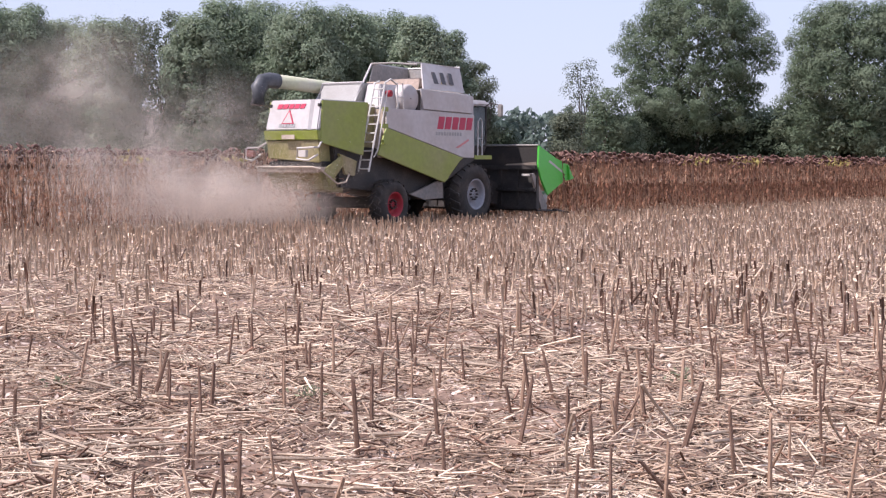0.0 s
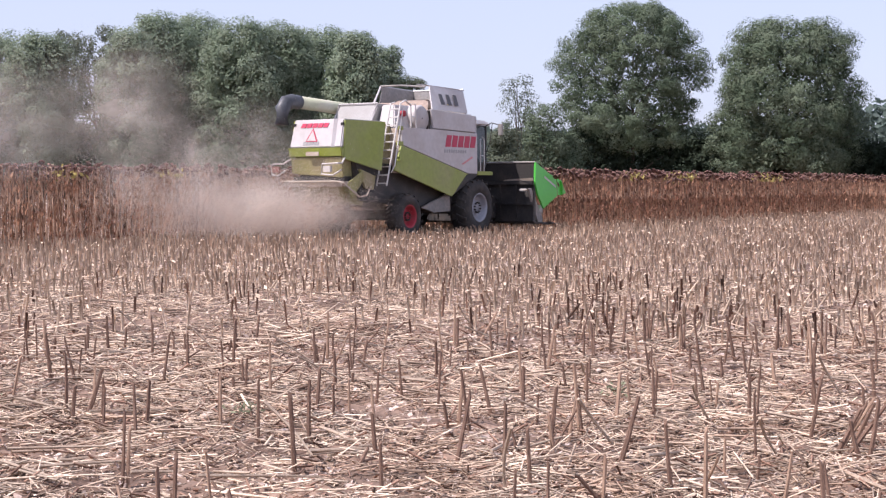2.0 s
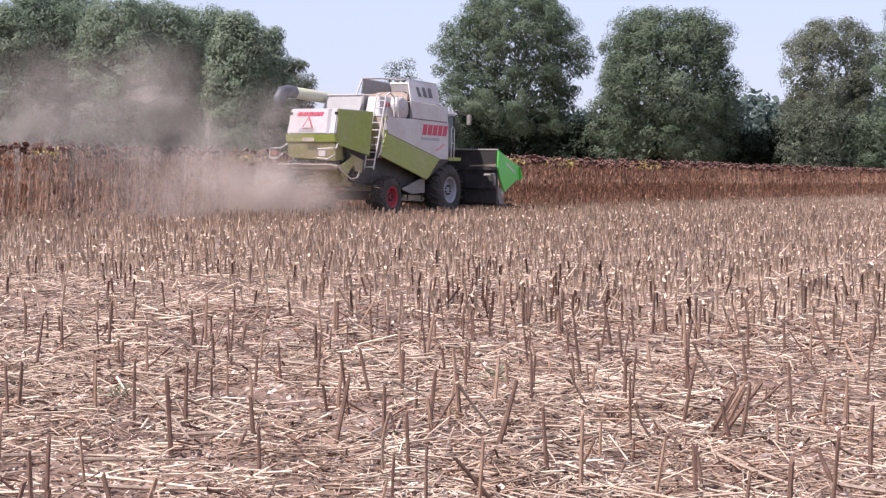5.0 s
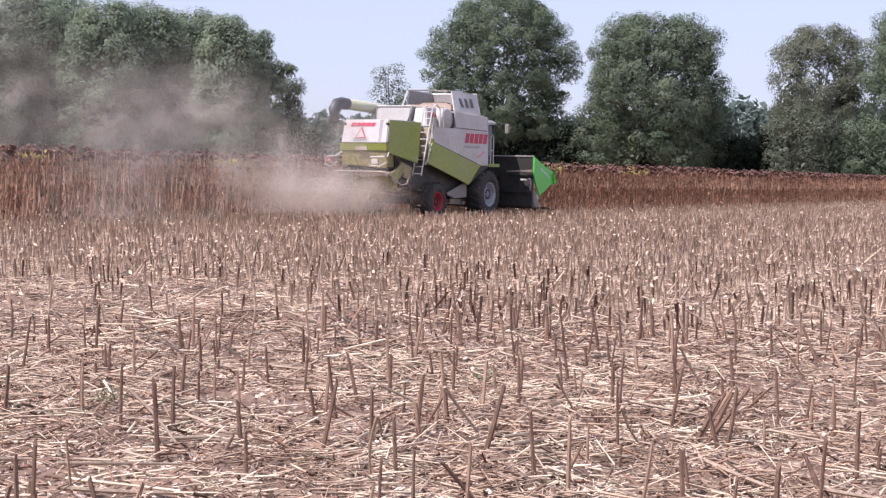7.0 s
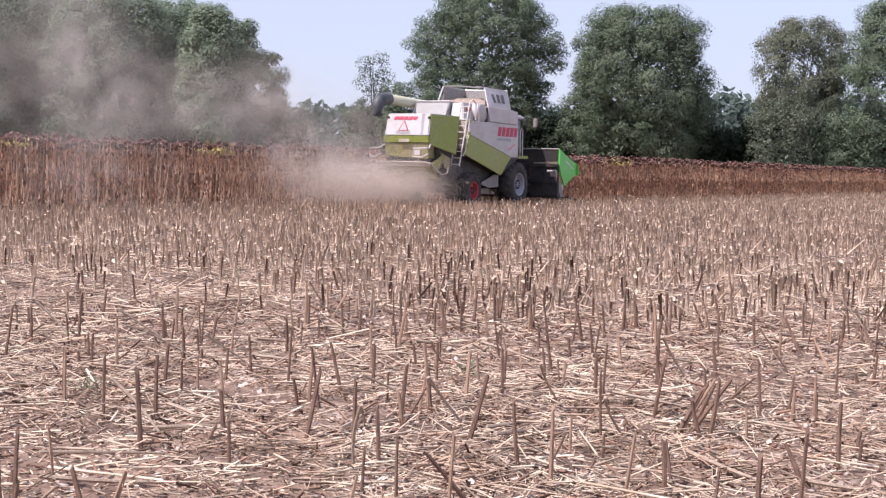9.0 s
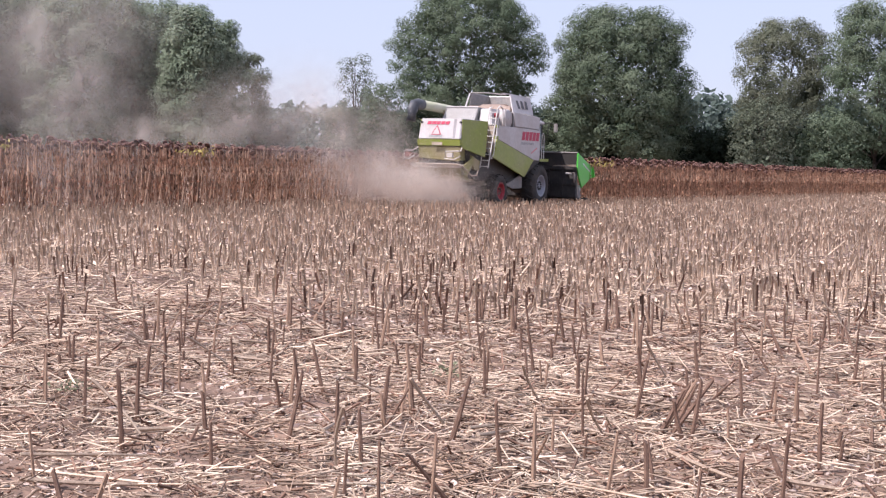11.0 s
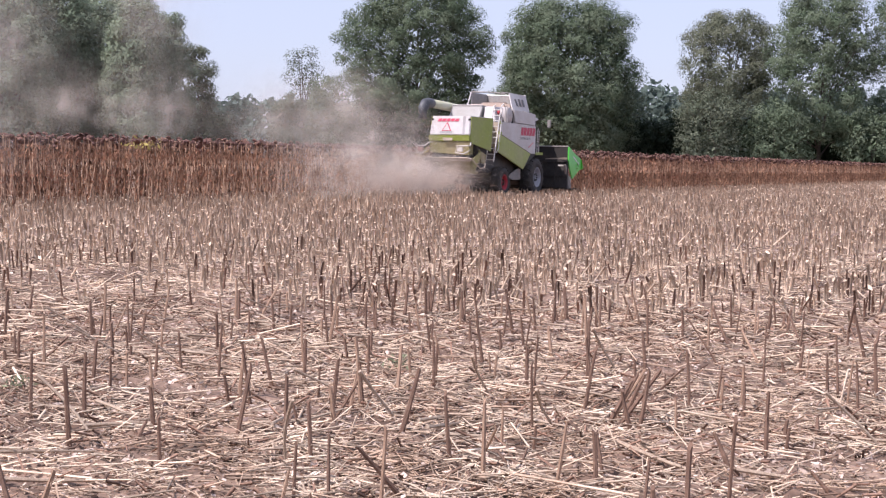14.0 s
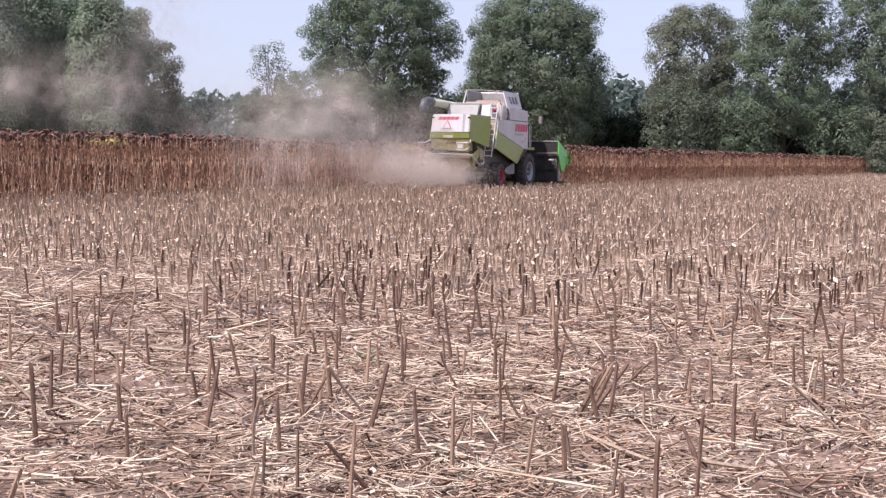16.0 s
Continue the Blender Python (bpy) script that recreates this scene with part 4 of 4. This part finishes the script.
t_ob = part("warning_triangle", on_rear([(-0.37, 2.83), (0.07, 2.83), (-0.15, 3.215)]), M["text"], H, "white warning triangle with a red rim")
t_ob.location = (0, -0.006, 0)
part("triangle_face", on_rear([(-0.318, 2.855), (0.018, 2.855), (-0.15, 3.155)]), M["white"], t_ob).location = (0, -0.006, 0)
lettering(-0.62, 1.0, 3.235, 0.125, 5, 0.05, 0.16, M["text"], "red_lettering", on_rear)
lettering(-0.45, 0.6, 2.74, 0.09, 6, 0.0, 0.3, M["grey"], "grey_lettering", on_rear)
lettering(-1.74, 1.75, 2.78, 0.36, 5, 0.09, 0.17, M["text"], "red_lettering", on_side)
lettering(-1.80, 1.30, 2.60, 0.10, 10, 0.0, 0.35, M["grey"], "grey_lettering", on_side)
part("red_mark", prism([(-0.82, 2.27), (-0.72, 2.24), (-0.15, 2.47), (-0.2, 2.52)], "x", 1.396, 1.405, 0.002), M["faded_red"], H, "faded red script mark")

# open grain tank extension
tank_l = part("tank_flap", hull([(-1.02, -1.95, 3.9), (-1.02, 0.0, 3.9), (-1.15, -1.53, 4.72), (-1.1, 0.12, 4.66), (-0.98, -1.95, 3.9), (-0.98, 0.0, 3.9), (-1.11, -1.53, 4.72), (-1.06, 0.12, 4.66)], 0.006), M["tankgrey"], H, "grey raised tank flap")
tank_r = part("tank_flap", hull([(1.08, -1.97, 3.92), (1.10, 0.02, 3.88), (0.74, -1.62, 4.70), (0.86, 0.12, 4.62), (1.04, -1.97, 3.92), (1.06, 0.02, 3.88), (0.70, -1.62, 4.70), (0.82, 0.12, 4.62)], 0.006), M["white"], H, "white raised tank flap")
part("tank_front", hull([(-1.05, 0.0, 3.86), (1.05, 0.0, 3.86), (-1.05, 0.12, 4.66), (0.82, 0.12, 4.62), (-1.05, 0.04, 3.86), (1.05, 0.04, 3.86), (-1.05, 0.16, 4.66), (0.82, 0.16, 4.62)], 0.006), M["tankgrey"], H)
part("tank_back", hull([(-1.0, -2.2, 3.88), (1.05, -2.2, 3.88), (-1.02, -1.95, 4.18), (0.92, -1.95, 4.18), (-1.0, -2.16, 3.88), (1.05, -2.16, 3.88), (-1.02, -1.91, 4.18), (0.92, -1.91, 4.18)], 0.006), M["grain"], H, "dusty rear tank flap")
part("tank_lid", hull([(0.48, -1.95, 4.73), (0.74, -1.64, 4.70), (0.88, 0.14, 4.64), (0.74, 0.14, 4.65), (0.48, -1.95, 4.70), (0.74, -1.64, 4.67), (0.88, 0.14, 4.61), (0.74, 0.14, 4.62)], 0.004), M["white"], H)
part("tank_post", tube([(-1.1, -2.2, 3.9), (-1.16, -1.56, 4.73)], 0.035, 6), M["white"], H)
part("tank_rail", tube([(-1.16, -1.56, 4.74), (-0.4, -1.5, 4.74), (0.5, -1.5, 4.66)], 0.03, 6), M["tankgrey"], H)
part("tank_rail", tube([(-1.14, -1.53, 4.74), (-1.08, 0.12, 4.68), (0.84, 0.14, 4.65)], 0.025, 6), M["steel"], H)
part("tank_inner", hull([(-0.9, -1.9, 4.0), (0.6, -1.9, 4.0), (-0.7, -1.2, 4.3), (0.4, -1.2, 4.3), (-0.9, -0.6, 4.0), (0.6, -0.6, 4.0)], 0.02), M["grain"], H, "dusty grain chute in the tank")
# dark emblem on the flap: three slanting blocks and a small triangle
for k in range(3):
    y0 = -1.42 + 0.36 * k
    q = [(y0 + 0.03, 4.10), (y0 + 0.25, 4.095), (y0 + 0.22, 4.43), (y0 + 0.07, 4.44)]
    bm = bmesh.new()
    fr = [bm.verts.new((1.105 - (z - 3.9) * (0.37 - 0.05 * k) + 0.012 * (y + 1.4), y, z)) for y, z in q]
    bk = [bm.verts.new((v.co.x - 0.02, v.co.y, v.co.z)) for v in fr]
    bm.faces.new(fr)
    bm.faces.new(bk[::-1])
    for j in range(4):
        bm.faces.new((fr[j], bk[j], bk[(j + 1) % 4], fr[(j + 1) % 4]))
    part("emblem_block", bm, M["ink"], H, "black block of an emblem")
bm = bmesh.new()
bm.faces.new([bm.verts.new((1.112 - (z - 3.9) * 0.34, y, z)) for y, z in ((-1.08, 4.10), (-0.78, 4.10), (-0.93, 4.24))])
part("emblem_triangle", bm, M["yellow_paint"], H, "small yellow triangle")

# unloading auger folded back along the far side
auger = part("unloading_auger", tube([(-1.22, -1.4, 3.86), (-1.22, -3.6, 3.95), (-1.25, -5.7, 4.04)], 0.19, 16), M["auger"], H, "long pale-green unloading tube", True)
part("auger_spout", tube([(-1.24, -5.55, 4.03), (-1.27, -5.85, 4.05), (-1.31, -6.05, 4.0), (-1.34, -6.18, 3.82), (-1.35, -6.22, 3.36)], [0.205, 0.215, 0.23, 0.23, 0.215], 16), M["pipe"], auger, "dark rubber spout", True)

# ladder to the engine deck
ladder = part("ladder", tube([(1.06, -4.86, 1.57), (1.10, -4.20, 3.98), (1.10, -4.0, 4.03)], 0.026, 6), M["ladder"], H, "pale galvanised steel ladder")
part("ladder_rail", tube([(1.42, -4.86, 1.57), (1.46, -4.20, 3.98), (1.45, -3.95, 4.08), (1.40, -3.6, 3.95), (1.38, -3.55, 3.3)], 0.026, 6), M["ladder"], ladder)
part("ladder_rail", tube([(1.50, -4.74, 1.95), (1.54, -4.62, 2.15), (1.5, -4.12, 3.9)], 0.018, 6), M["ladder"], ladder)
for k in range(10):
    f = (k + 0.3) / 10
    y, z = -4.86 + 0.66 * f, 1.57 + 2.41 * f
    part("rung", block((1.06 + 0.04 * f, y - 0.03, z - 0.02), (1.42 + 0.04 * f, y + 0.03, z + 0.02), 0.006), M["ladder"], ladder)
part("deck_rail", tube([(1.36, -3.55, 3.3), (1.36, -3.55, 4.0), (1.36, -3.3, 4.0), (1.36, -3.25, 3.3)], 0.018, 6), M["steel"], H)
part("deck_rail", tube([(1.36, -3.55, 3.62), (1.36, -3.25, 3.62)], 0.015, 6), M["steel"], H)
for k, z in enumerate((2.3, 2.75, 3.2)):
    part("ladder_catch", block((1.40, -4.25 - 0.1 * k % 0.2, z), (1.46, -4.05, z + 0.12), 0.01), M["green"], H)

# cab
part("cab_body", hull([(-0.85, 0.12, 2.0), (0.85, 0.12, 2.0), (-0.85, 1.35, 2.0), (0.85, 1.35, 2.0), (-0.9, 0.12, 2.35), (0.9, 0.12, 2.35), (-0.9, 1.55, 2.35), (0.9, 1.55, 2.35)], 0.03), M["black"], H)
part("cab_glass", hull([(-0.86, 0.3, 2.35), (0.86, 0.3, 2.35), (-0.86, 1.5, 2.35), (0.86, 1.5, 2.35), (-0.82, 0.3, 3.55), (0.82, 0.3, 3.55), (-0.82, 1.62, 3.55), (0.82, 1.62, 3.55)], 0.03), M["glass"], H, "tinted cab window")
part("cab_roof", hull([(-0.95, 0.1, 3.55), (0.95, 0.1, 3.55), (-0.95, 1.75, 3.55), (0.95, 1.75, 3.55), (-0.85, 0.15, 3.74), (0.85, 0.15, 3.74), (-0.85, 1.6, 3.72), (0.85, 1.6, 3.72)], 0.05), M["white"], H, "white cab roof")
for x, y in ((0.86, 0.3), (-0.86, 0.3), (0.84, 1.5), (-0.84, 1.5)):
    part("cab_pillar", tube([(x, y, 2.3), (x * 0.97, y + 0.05, 3.6)], 0.04, 6), M["black"], H)
part("cab_platform", block((0.9, 0.12, 1.93), (1.42, 1.02, 2.05), 0.01), M["green"], H)
part("cab_rail", tube([(1.40, 0.30, 2.05), (1.40, 0.30, 3.05), (1.40, 0.42, 3.15), (1.40, 0.52, 3.05), (1.40, 0.52, 2.05)], 0.02, 6), M["steel"], H)
part("cab_rail", tube([(1.40, 0.30, 2.55), (1.40, 0.52, 2.55)], 0.016, 6), M["steel"], H)
arm = part("mirror_arm", tube([(0.9, 1.3, 3.5), (1.35, 1.05, 3.62), (1.62, 1.08, 3.55)], 0.018, 6), M["black"], H)
part("mirror_arm", tube([(0.95, 1.2, 2.4), (1.3, 1.05, 3.0), (1.38, 1.05, 3.6)], 0.015, 6), M["black"], H)
part("mirror", block((1.60, 1.02, 3.20), (1.78, 1.10, 3.58), 0.03), M["tankgrey"], arm, "grey wing mirror")
part("feeder_house", hull([(-0.75, 0.6, 1.7), (0.75, 0.6, 1.7), (-0.75, 0.5, 1.0), (0.75, 0.5, 1.0), (-0.75, 2.5, 1.15), (0.75, 2.5, 1.15), (-0.75, 2.5, 0.45), (0.75, 2.5, 0.45)], 0.03), M["black"], H, "black feeder house")
part("front_axle", block((-1.2, -0.25, 0.7), (1.2, 0.25, 1.1), 0.03), M["black"], H)
part("rear_axle", block((-1.2, -4.0, 0.55), (1.2, -3.65, 0.85), 0.03), M["black"], H)
part("fuel_tank", hull([(1.0, -3.2, 1.0), (1.0, -1.5, 1.15), (1.0, -1.5, 1.7), (1.0, -3.2, 1.9), (0.5, -3.2, 1.0), (0.5, -1.5, 1.15), (0.5, -1.5, 1.7), (0.5, -3.2, 1.9)], 0.05), M["black"], H)

# sunflower header
W = 2.18
part("header_back", hull([(-W, 2.42, 2.34), (W, 2.42, 2.34), (-W, 2.36, 1.72), (W, 2.36, 1.72), (-W, 2.46, 2.34), (W, 2.46, 2.34), (-W, 2.40, 1.72), (W, 2.40, 1.72)], 0.006), M["mesh_dark"], H, "dusty dark header back wall")
part("header_wall", hull([(-W, 2.38, 1.70), (W, 2.38, 1.70), (-W, 2.44, 1.70), (W, 2.44, 1.70), (-W, 2.3, 0.42), (W, 2.3, 0.42), (-W, 2.5, 0.40), (W, 2.5, 0.40)], 0.01), M["black"], H)
part("header_beam", tube([(-W, 2.42, 2.37), (W, 2.42, 2.37)], 0.03, 8), M["tankgrey"], H)
part("header_beam", block((-W, 2.26, 1.62), (W, 2.40, 1.76), 0.02), M["black"], H)
part("header_beam", block((-W, 2.22, 0.95), (W, 2.32, 1.05), 0.02), M["black"], H)
part("header_chute", hull([(0.9, 2.35, 1.70), (W - 0.02, 2.35, 1.72), (1.1, 2.30, 1.80), (W - 0.02, 2.30, 1.86), (1.0, 2.40, 1.70), (W - 0.02, 2.40, 1.72)], 0.004), M["beige"], H, "dusty pale flap")
part("header_floor", hull([(-W, 2.4, 0.42), (W, 2.4, 0.42), (-W, 3.5, 0.36), (W, 3.5, 0.36), (-W, 2.4, 0.36), (W, 2.4, 0.36), (-W, 3.5, 0.32), (W, 3.5, 0.32)], 0.005), M["black"], H)
part("cross_auger", tube([(-W + 0.1, 2.9, 0.75), (W - 0.1, 2.9, 0.75)], 0.22, 14), M["steel"], H, "steel cross auger", True)
for k in range(6):
    x = 1.5 - 0.62 * k
    part("header_rib", block((x, 2.27, 0.5), (x + 0.05, 2.33, 1.65), 0.008), M["steel" if k == 2 else "black"], H)
for k in range(13):
    x = -W + 0.06 + k * (2 * W - 0.12) / 12
    part("crop_pan", hull([(x - 0.13, 3.45, 0.36), (x + 0.13, 3.45, 0.36), (x - 0.09, 4.2, 0.30), (x + 0.09, 4.2, 0.30), (x - 0.02, 4.5, 0.24), (x + 0.02, 4.5, 0.24), (x, 3.45, 0.42)], 0.004), M["black"], H)
for s in (1, -1):
    d = part("crop_divider", prism([(2.40, 2.36), (3.35, 1.99), (4.02, 1.80), (4.14, 1.78), (4.16, 1.68), (4.46, 1.36), (4.10, 1.28), (3.90, 1.30), (2.92, 0.84), (2.55, 1.30), (2.36, 1.70)], "x", (W - 0.02) * s, (W + 0.05) * s, 0.012), M["bright"], H, "bright green crop divider")
    part("divider_nose", hull([((W - 0.06) * s, 4.02, 1.78), ((W + 0.12) * s, 4.02, 1.78), ((W + 0.02) * s, 4.5, 1.34), ((W - 0.06) * s, 4.1, 1.30), ((W + 0.12) * s, 4.1, 1.30)], 0.02), M["bright"], d)
    part("divider_mark", prism([(2.95, 1.86), (3.75, 1.52), (3.78, 1.57), (2.98, 1.93)], "x", (W + 0.045) * s, (W + 0.056) * s, 0.002), M["white"], d, "pale mark, unreadable")
    part("end_plate", prism([(2.10, 1.50), (2.26, 1.52), (3.02, 0.52), (2.98, 0.36), (2.72, 0.36)], "x", (W - 0.12) * s, (W - 0.04) * s, 0.01), M["tankgrey"], H, "grey steel end plate")
part("header_lamp", block((1.75, 2.12, 1.42), (2.05, 2.20, 1.50), 0.02), M["pale_paint"], H)


def wheel(name, x, y, r, w, rim_r, rim_mat, lugs, label):
    """A wheel with lugged tyre and dished rim, turning about its own x axis."""
    hub = new(name)
    hub.parent = H
    hub["label"] = label
    s = 1 if x > 0 else -1
    bm = lathe([(-w / 2, rim_r), (-w / 2 - 0.01, r * 0.78), (-w / 2 + 0.05, r * 0.93), (-w * 0.25, r * 0.955), (w * 0.25, r * 0.955), (w / 2 - 0.05, r * 0.93), (w / 2 + 0.01, r * 0.78), (w / 2, rim_r), (w * 0.3, rim_r * 0.96), (-w * 0.3, rim_r * 0.96), (-w / 2, rim_r)], 48)
    tyre = part("tyre", bm, M["rubber"], hub, "black lugged farm tyre", True)
    for k in range(lugs):
        for side in (1, -1):
            a = 2 * math.pi * (k + (0.5 if side > 0 else 0)) / lugs
            lb = hull([(side * 0.0, -0.04, r * 0.94), (side * 0.0, 0.04, r * 0.94), (side * w * 0.5, -0.19, r * 0.90), (side * w * 0.5, -0.11, r * 0.90), (0, -0.03, r), (0, 0.03, r), (side * w * 0.49, -0.18, r * 0.965), (side * w * 0.49, -0.12, r * 0.965)], 0)
            lug = part("lug", lb, M["rubber"], tyre)
            lug.matrix_basis = pose(0, 0, 0, math.degrees(a))
    part("rim", lathe([(s * w / 2, rim_r + 0.02), (s * (w / 2 + 0.01), rim_r), (s * (w / 2 - 0.04), rim_r * 0.93), (s * (w / 2 - 0.10), rim_r * 0.86), (s * (w / 2 - 0.20), rim_r * 0.80), (s * (w / 2 - 0.22), rim_r * 0.5), (s * (w / 2 - 0.12), rim_r * 0.42), (s * (w / 2 - 0.10), 0.01)], 32), rim_mat, hub, "painted steel rim", True)
    for k in range(10):
        a = 2 * math.pi * k / 10
        nut = part("wheel_nut", lathe([(s * (w / 2 - 0.14), 0.001), (s * (w / 2 - 0.14), 0.026), (s * (w / 2 - 0.05), 0.026), (s * (w / 2 - 0.05), 0.001)], 6), M["black"], hub)
        nut.location = (0, rim_r * 0.36 * math.cos(a), rim_r * 0.36 * math.sin(a))
    return hub


wheels = []
for s in (1, -1):
    wheels.append((wheel("front_wheel", 1.24 * s, 0, 0.92, 0.64, 0.44, M["rim"], 20, "large drive wheel with silver rim"), 1.24 * s, 0.0, 0.92, 0.0))
    wheels.append((wheel("rear_wheel", 1.30 * s, -3.83, 0.69, 0.46, 0.33, M["red"], 18, "steered rear wheel with red rim"), 1.30 * s, -3.83, 0.69, 0.0))


# ---- dust: clouds of wisps that hang in the air, and a plume that the machine draws along ----
def puffs(count, sigma, seed, size, mat, floor_z=None):
    """Soft veils of dust, turned every way, thickest in the middle of the cloud."""
    rg = np.random.default_rng(seed)
    c = rg.normal(size=(count, 3)) * np.array([sigma])
    if floor_z is not None:
        c = c[c[:, 2] > floor_z]
    n = len(c)
    face = rg.uniform(-0.38, 0.38, (n, 3)) + np.array([[-0.15, -0.9, 0.25]])
    a = np.cross(face, rg.normal(size=(n, 3)))
    a /= np.linalg.norm(a, axis=1)[:, None]
    b = np.cross(a, face)
    b /= np.linalg.norm(b, axis=1)[:, None]
    s = size * rg.uniform(0.6, 1.5, n)[:, None]
    ring = [(math.cos(q * math.pi / 3), math.sin(q * math.pi / 3)) for q in range(6)]
    v = np.stack([c] + [c + (a * p + b * q) * s for p, q in ring], 1).reshape(-1, 3)
    tri = np.array([[0, q + 1, (q + 1) % 6 + 1] for q in range(6)])
    me = big_mesh("dust", v, (tri[None] + (np.arange(n) * 7)[:, None, None]).reshape(-1, 3), [mat], None, True)
    corner = np.array([(0, 0)] + ring)[tri.ravel()] / 0.866
    me.uv_layers.new(name="rim").data.foreach_set("uv", np.tile(corner, (n, 1)).astype(np.float32).ravel())
    return me


def specks(count, sigma, seed, size, floor_z):
    """A cloud of fine specks, thickest in its middle, with uneven billows."""
    rg = np.random.default_rng(seed)
    c = rg.normal(size=(count, 3)) * np.array([sigma])
    c += 0.35 * np.array([sigma]) * np.sin(c[:, [1, 2, 0]] * 2.1 / np.array([sigma]) + rg.uniform(0, 6, 3))
    c = c[c[:, 2] > floor_z]
    a, b = rg.normal(size=(len(c), 3)), rg.normal(size=(len(c), 3))
    a *= size / np.linalg.norm(a, axis=1)[:, None]
    b *= size / np.linalg.norm(b, axis=1)[:, None]
    v = np.stack([c + a, c + b, c - (a + b) * 0.7], 1).reshape(-1, 3)
    return big_mesh("dust", v, np.arange(len(c) * 3).reshape(-1, 3), [M["dust"]], None, True)


plume = []
for k, (x, y, z, sg, count) in enumerate((
        (0.1, -6.8, 0.7, (0.7, 0.45, 0.36), 95000), (-0.2, -7.9, 0.75, (0.9, 0.75, 0.42), 150000), (-0.5, -9.3, 0.85, (1.1, 1.0, 0.5), 140000),
        (-1.0, -11.3, 1.1, (1.4, 1.5, 0.7), 90000), (-1.8, -9.5, 2.0, (1.3, 1.4, 0.8), 50000))):
    ob = new("dust_plume", specks(count, sg, 300 + k, 0.0072, -z))
    tagged(ob, "billow of pale brown dust behind the machine", "dust", "dust clouds", "stuff")
    plume.append((ob, x, y, z))
for k, (x, y, z, sg, count, size) in enumerate(((-0.6, -9.0, 1.0, (0.9, 1.3, 0.4), 5, 1.2), (-2.2, -10.5, 2.6, (1.3, 1.6, 0.9), 5, 2.0), (-3.4, -15.0, 3.8, (2.0, 2.6, 1.3), 4, 2.6))):
    ob = new("dust_veil", puffs(count, sg, 330 + k, size, M["thin_dust"], -z))
    tagged(ob, "soft veil of pale dust over the crop", "dust", "dust clouds", "stuff")
    plume.append((ob, x, y, z))
haze = []
for k in range(14):
    te = -22 + k * 2.6
    ob = new("dust_cloud", puffs(3, (2.4, 3.0, 1.5), 400 + k, 3.3, M["thin_dust"]))
    tagged(ob, "thin drifting cloud of pale brown dust", "dust", "dust clouds", "stuff")
    haze.append((ob, te, rng.normal(0, 0.5), rng.uniform(0.2, 0.5)))

# chaff flying from the chopper
spray = []
for k in range(5):
    n = 60
    c = np.stack([rng.normal(0.2, 0.55, n), rng.normal(0, 0.35, n), rng.normal(0, 0.25, n)], 1)
    d = rng.normal(0, 0.035, (n, 3))
    v, f = rods(c - d, c + d, np.full(n, 0.008), np.full(n, 0.006))
    ob = new("flying_chaff", big_mesh("flying_chaff", v, f, [M["straw"] if k % 2 else M["husk"]]))
    tagged(ob, "chopped straw flying from the chopper", "chaff", "flying chaff", "stuff")
    spray.append((ob, k))


def motions():
    """All that moves: the machine on its line, its wheels, the crop before it, dust and chaff behind it."""
    def speed_place(t):
        ts, ss = [r[0] for r in ADVANCE], [r[1] for r in ADVANCE]
        if t < 0:
            return 1.87 * t
        return float(np.polyval(np.polyfit(ts, ss, 4), t))

    def heading(t):
        return -math.degrees(HEAD) - float(np.interp(t, [0, 3, 7, 11.5, 16], [0.0, -0.36, 1.2, 0.9, -0.9]))

    steps = [0.5 * k for k in range(33)]
    walk(harvester, [(t, pose(*field(0, speed_place(t)), 0, 0.25 * math.sin(2.1 * t), 0.3 * math.sin(1.7 * t + 1), heading(t))) for t in steps])
    fine = [16.0 * k / 44 for k in range(45)]
    for hub, x, y, r, z in wheels:
        walk(hub, [(t, pose(x, y, r - 0.02, -math.degrees(speed_place(t) / r))) for t in fine])
    times = np.linspace(0, 16, 641)
    place = np.array([speed_place(t) for t in times])
    for ob, v0 in swath:
        still = pose(*field(0, v0), 0, 0, 0, -math.degrees(HEAD))
        tc = float(np.interp(v0 - 3.55, place, times))
        if v0 - 3.55 > place[-1]:
            walk(ob, [(0, still), (16, still)])
            continue
        # pulled down and back into the header
        gone = pose(*field(0, v0), -2.6, 0, 0, -math.degrees(HEAD)) @ pose(0, 0, 0, 14)
        rows = [(0.0, still)]
        if tc > 0.1:
            rows.append((tc, still))
        rows += [(max(tc, 0.0) + 0.45, gone), (17.0, gone)]
        walk(ob, rows)
    for ob, x, y, z in plume:
        walk(ob, [(t, pose(*field(x + 0.25 * math.sin(t * 0.9 + y), speed_place(t) + y + 0.3 * math.sin(t * 1.3 + x)), z + 0.1 * math.sin(t * 1.1 + y), 0, 0, 9 * math.sin(0.5 * t + y))) for t in steps])
    for ob, te, du, lift in haze:
        rows = []
        for t in steps:
            age = t - te
            u, v = -3.4 + du, speed_place(te) - 12
            if age < 0:
                rows.append((t, pose(*field(u, v), -8 + 0.02 * t)))
            else:
                x, y = field(u, v)
                up = min(1, age / 1.5)
                rows.append((t, pose(x - 0.28 * age, y + 0.1 * age, -8 * (1 - up) ** 2 + 1.6 + lift * age, 0, 0, 0.2 * age)))
        walk(ob, rows)
    for ob, k in spray:
        rows = []
        for t in [0.25 * j for j in range(65)]:
            ph = (t * 0.7 + k / 5) % 1.0
            rows.append((t, pose(*field(0.1 * k, speed_place(t) - 6.5 - 0.9 * math.sin(math.pi * ph)), 1.0 + 0.25 * math.cos(2 * math.pi * ph), 0, 0, 20 * math.sin(t + k))))
        walk(ob, rows)


motions()
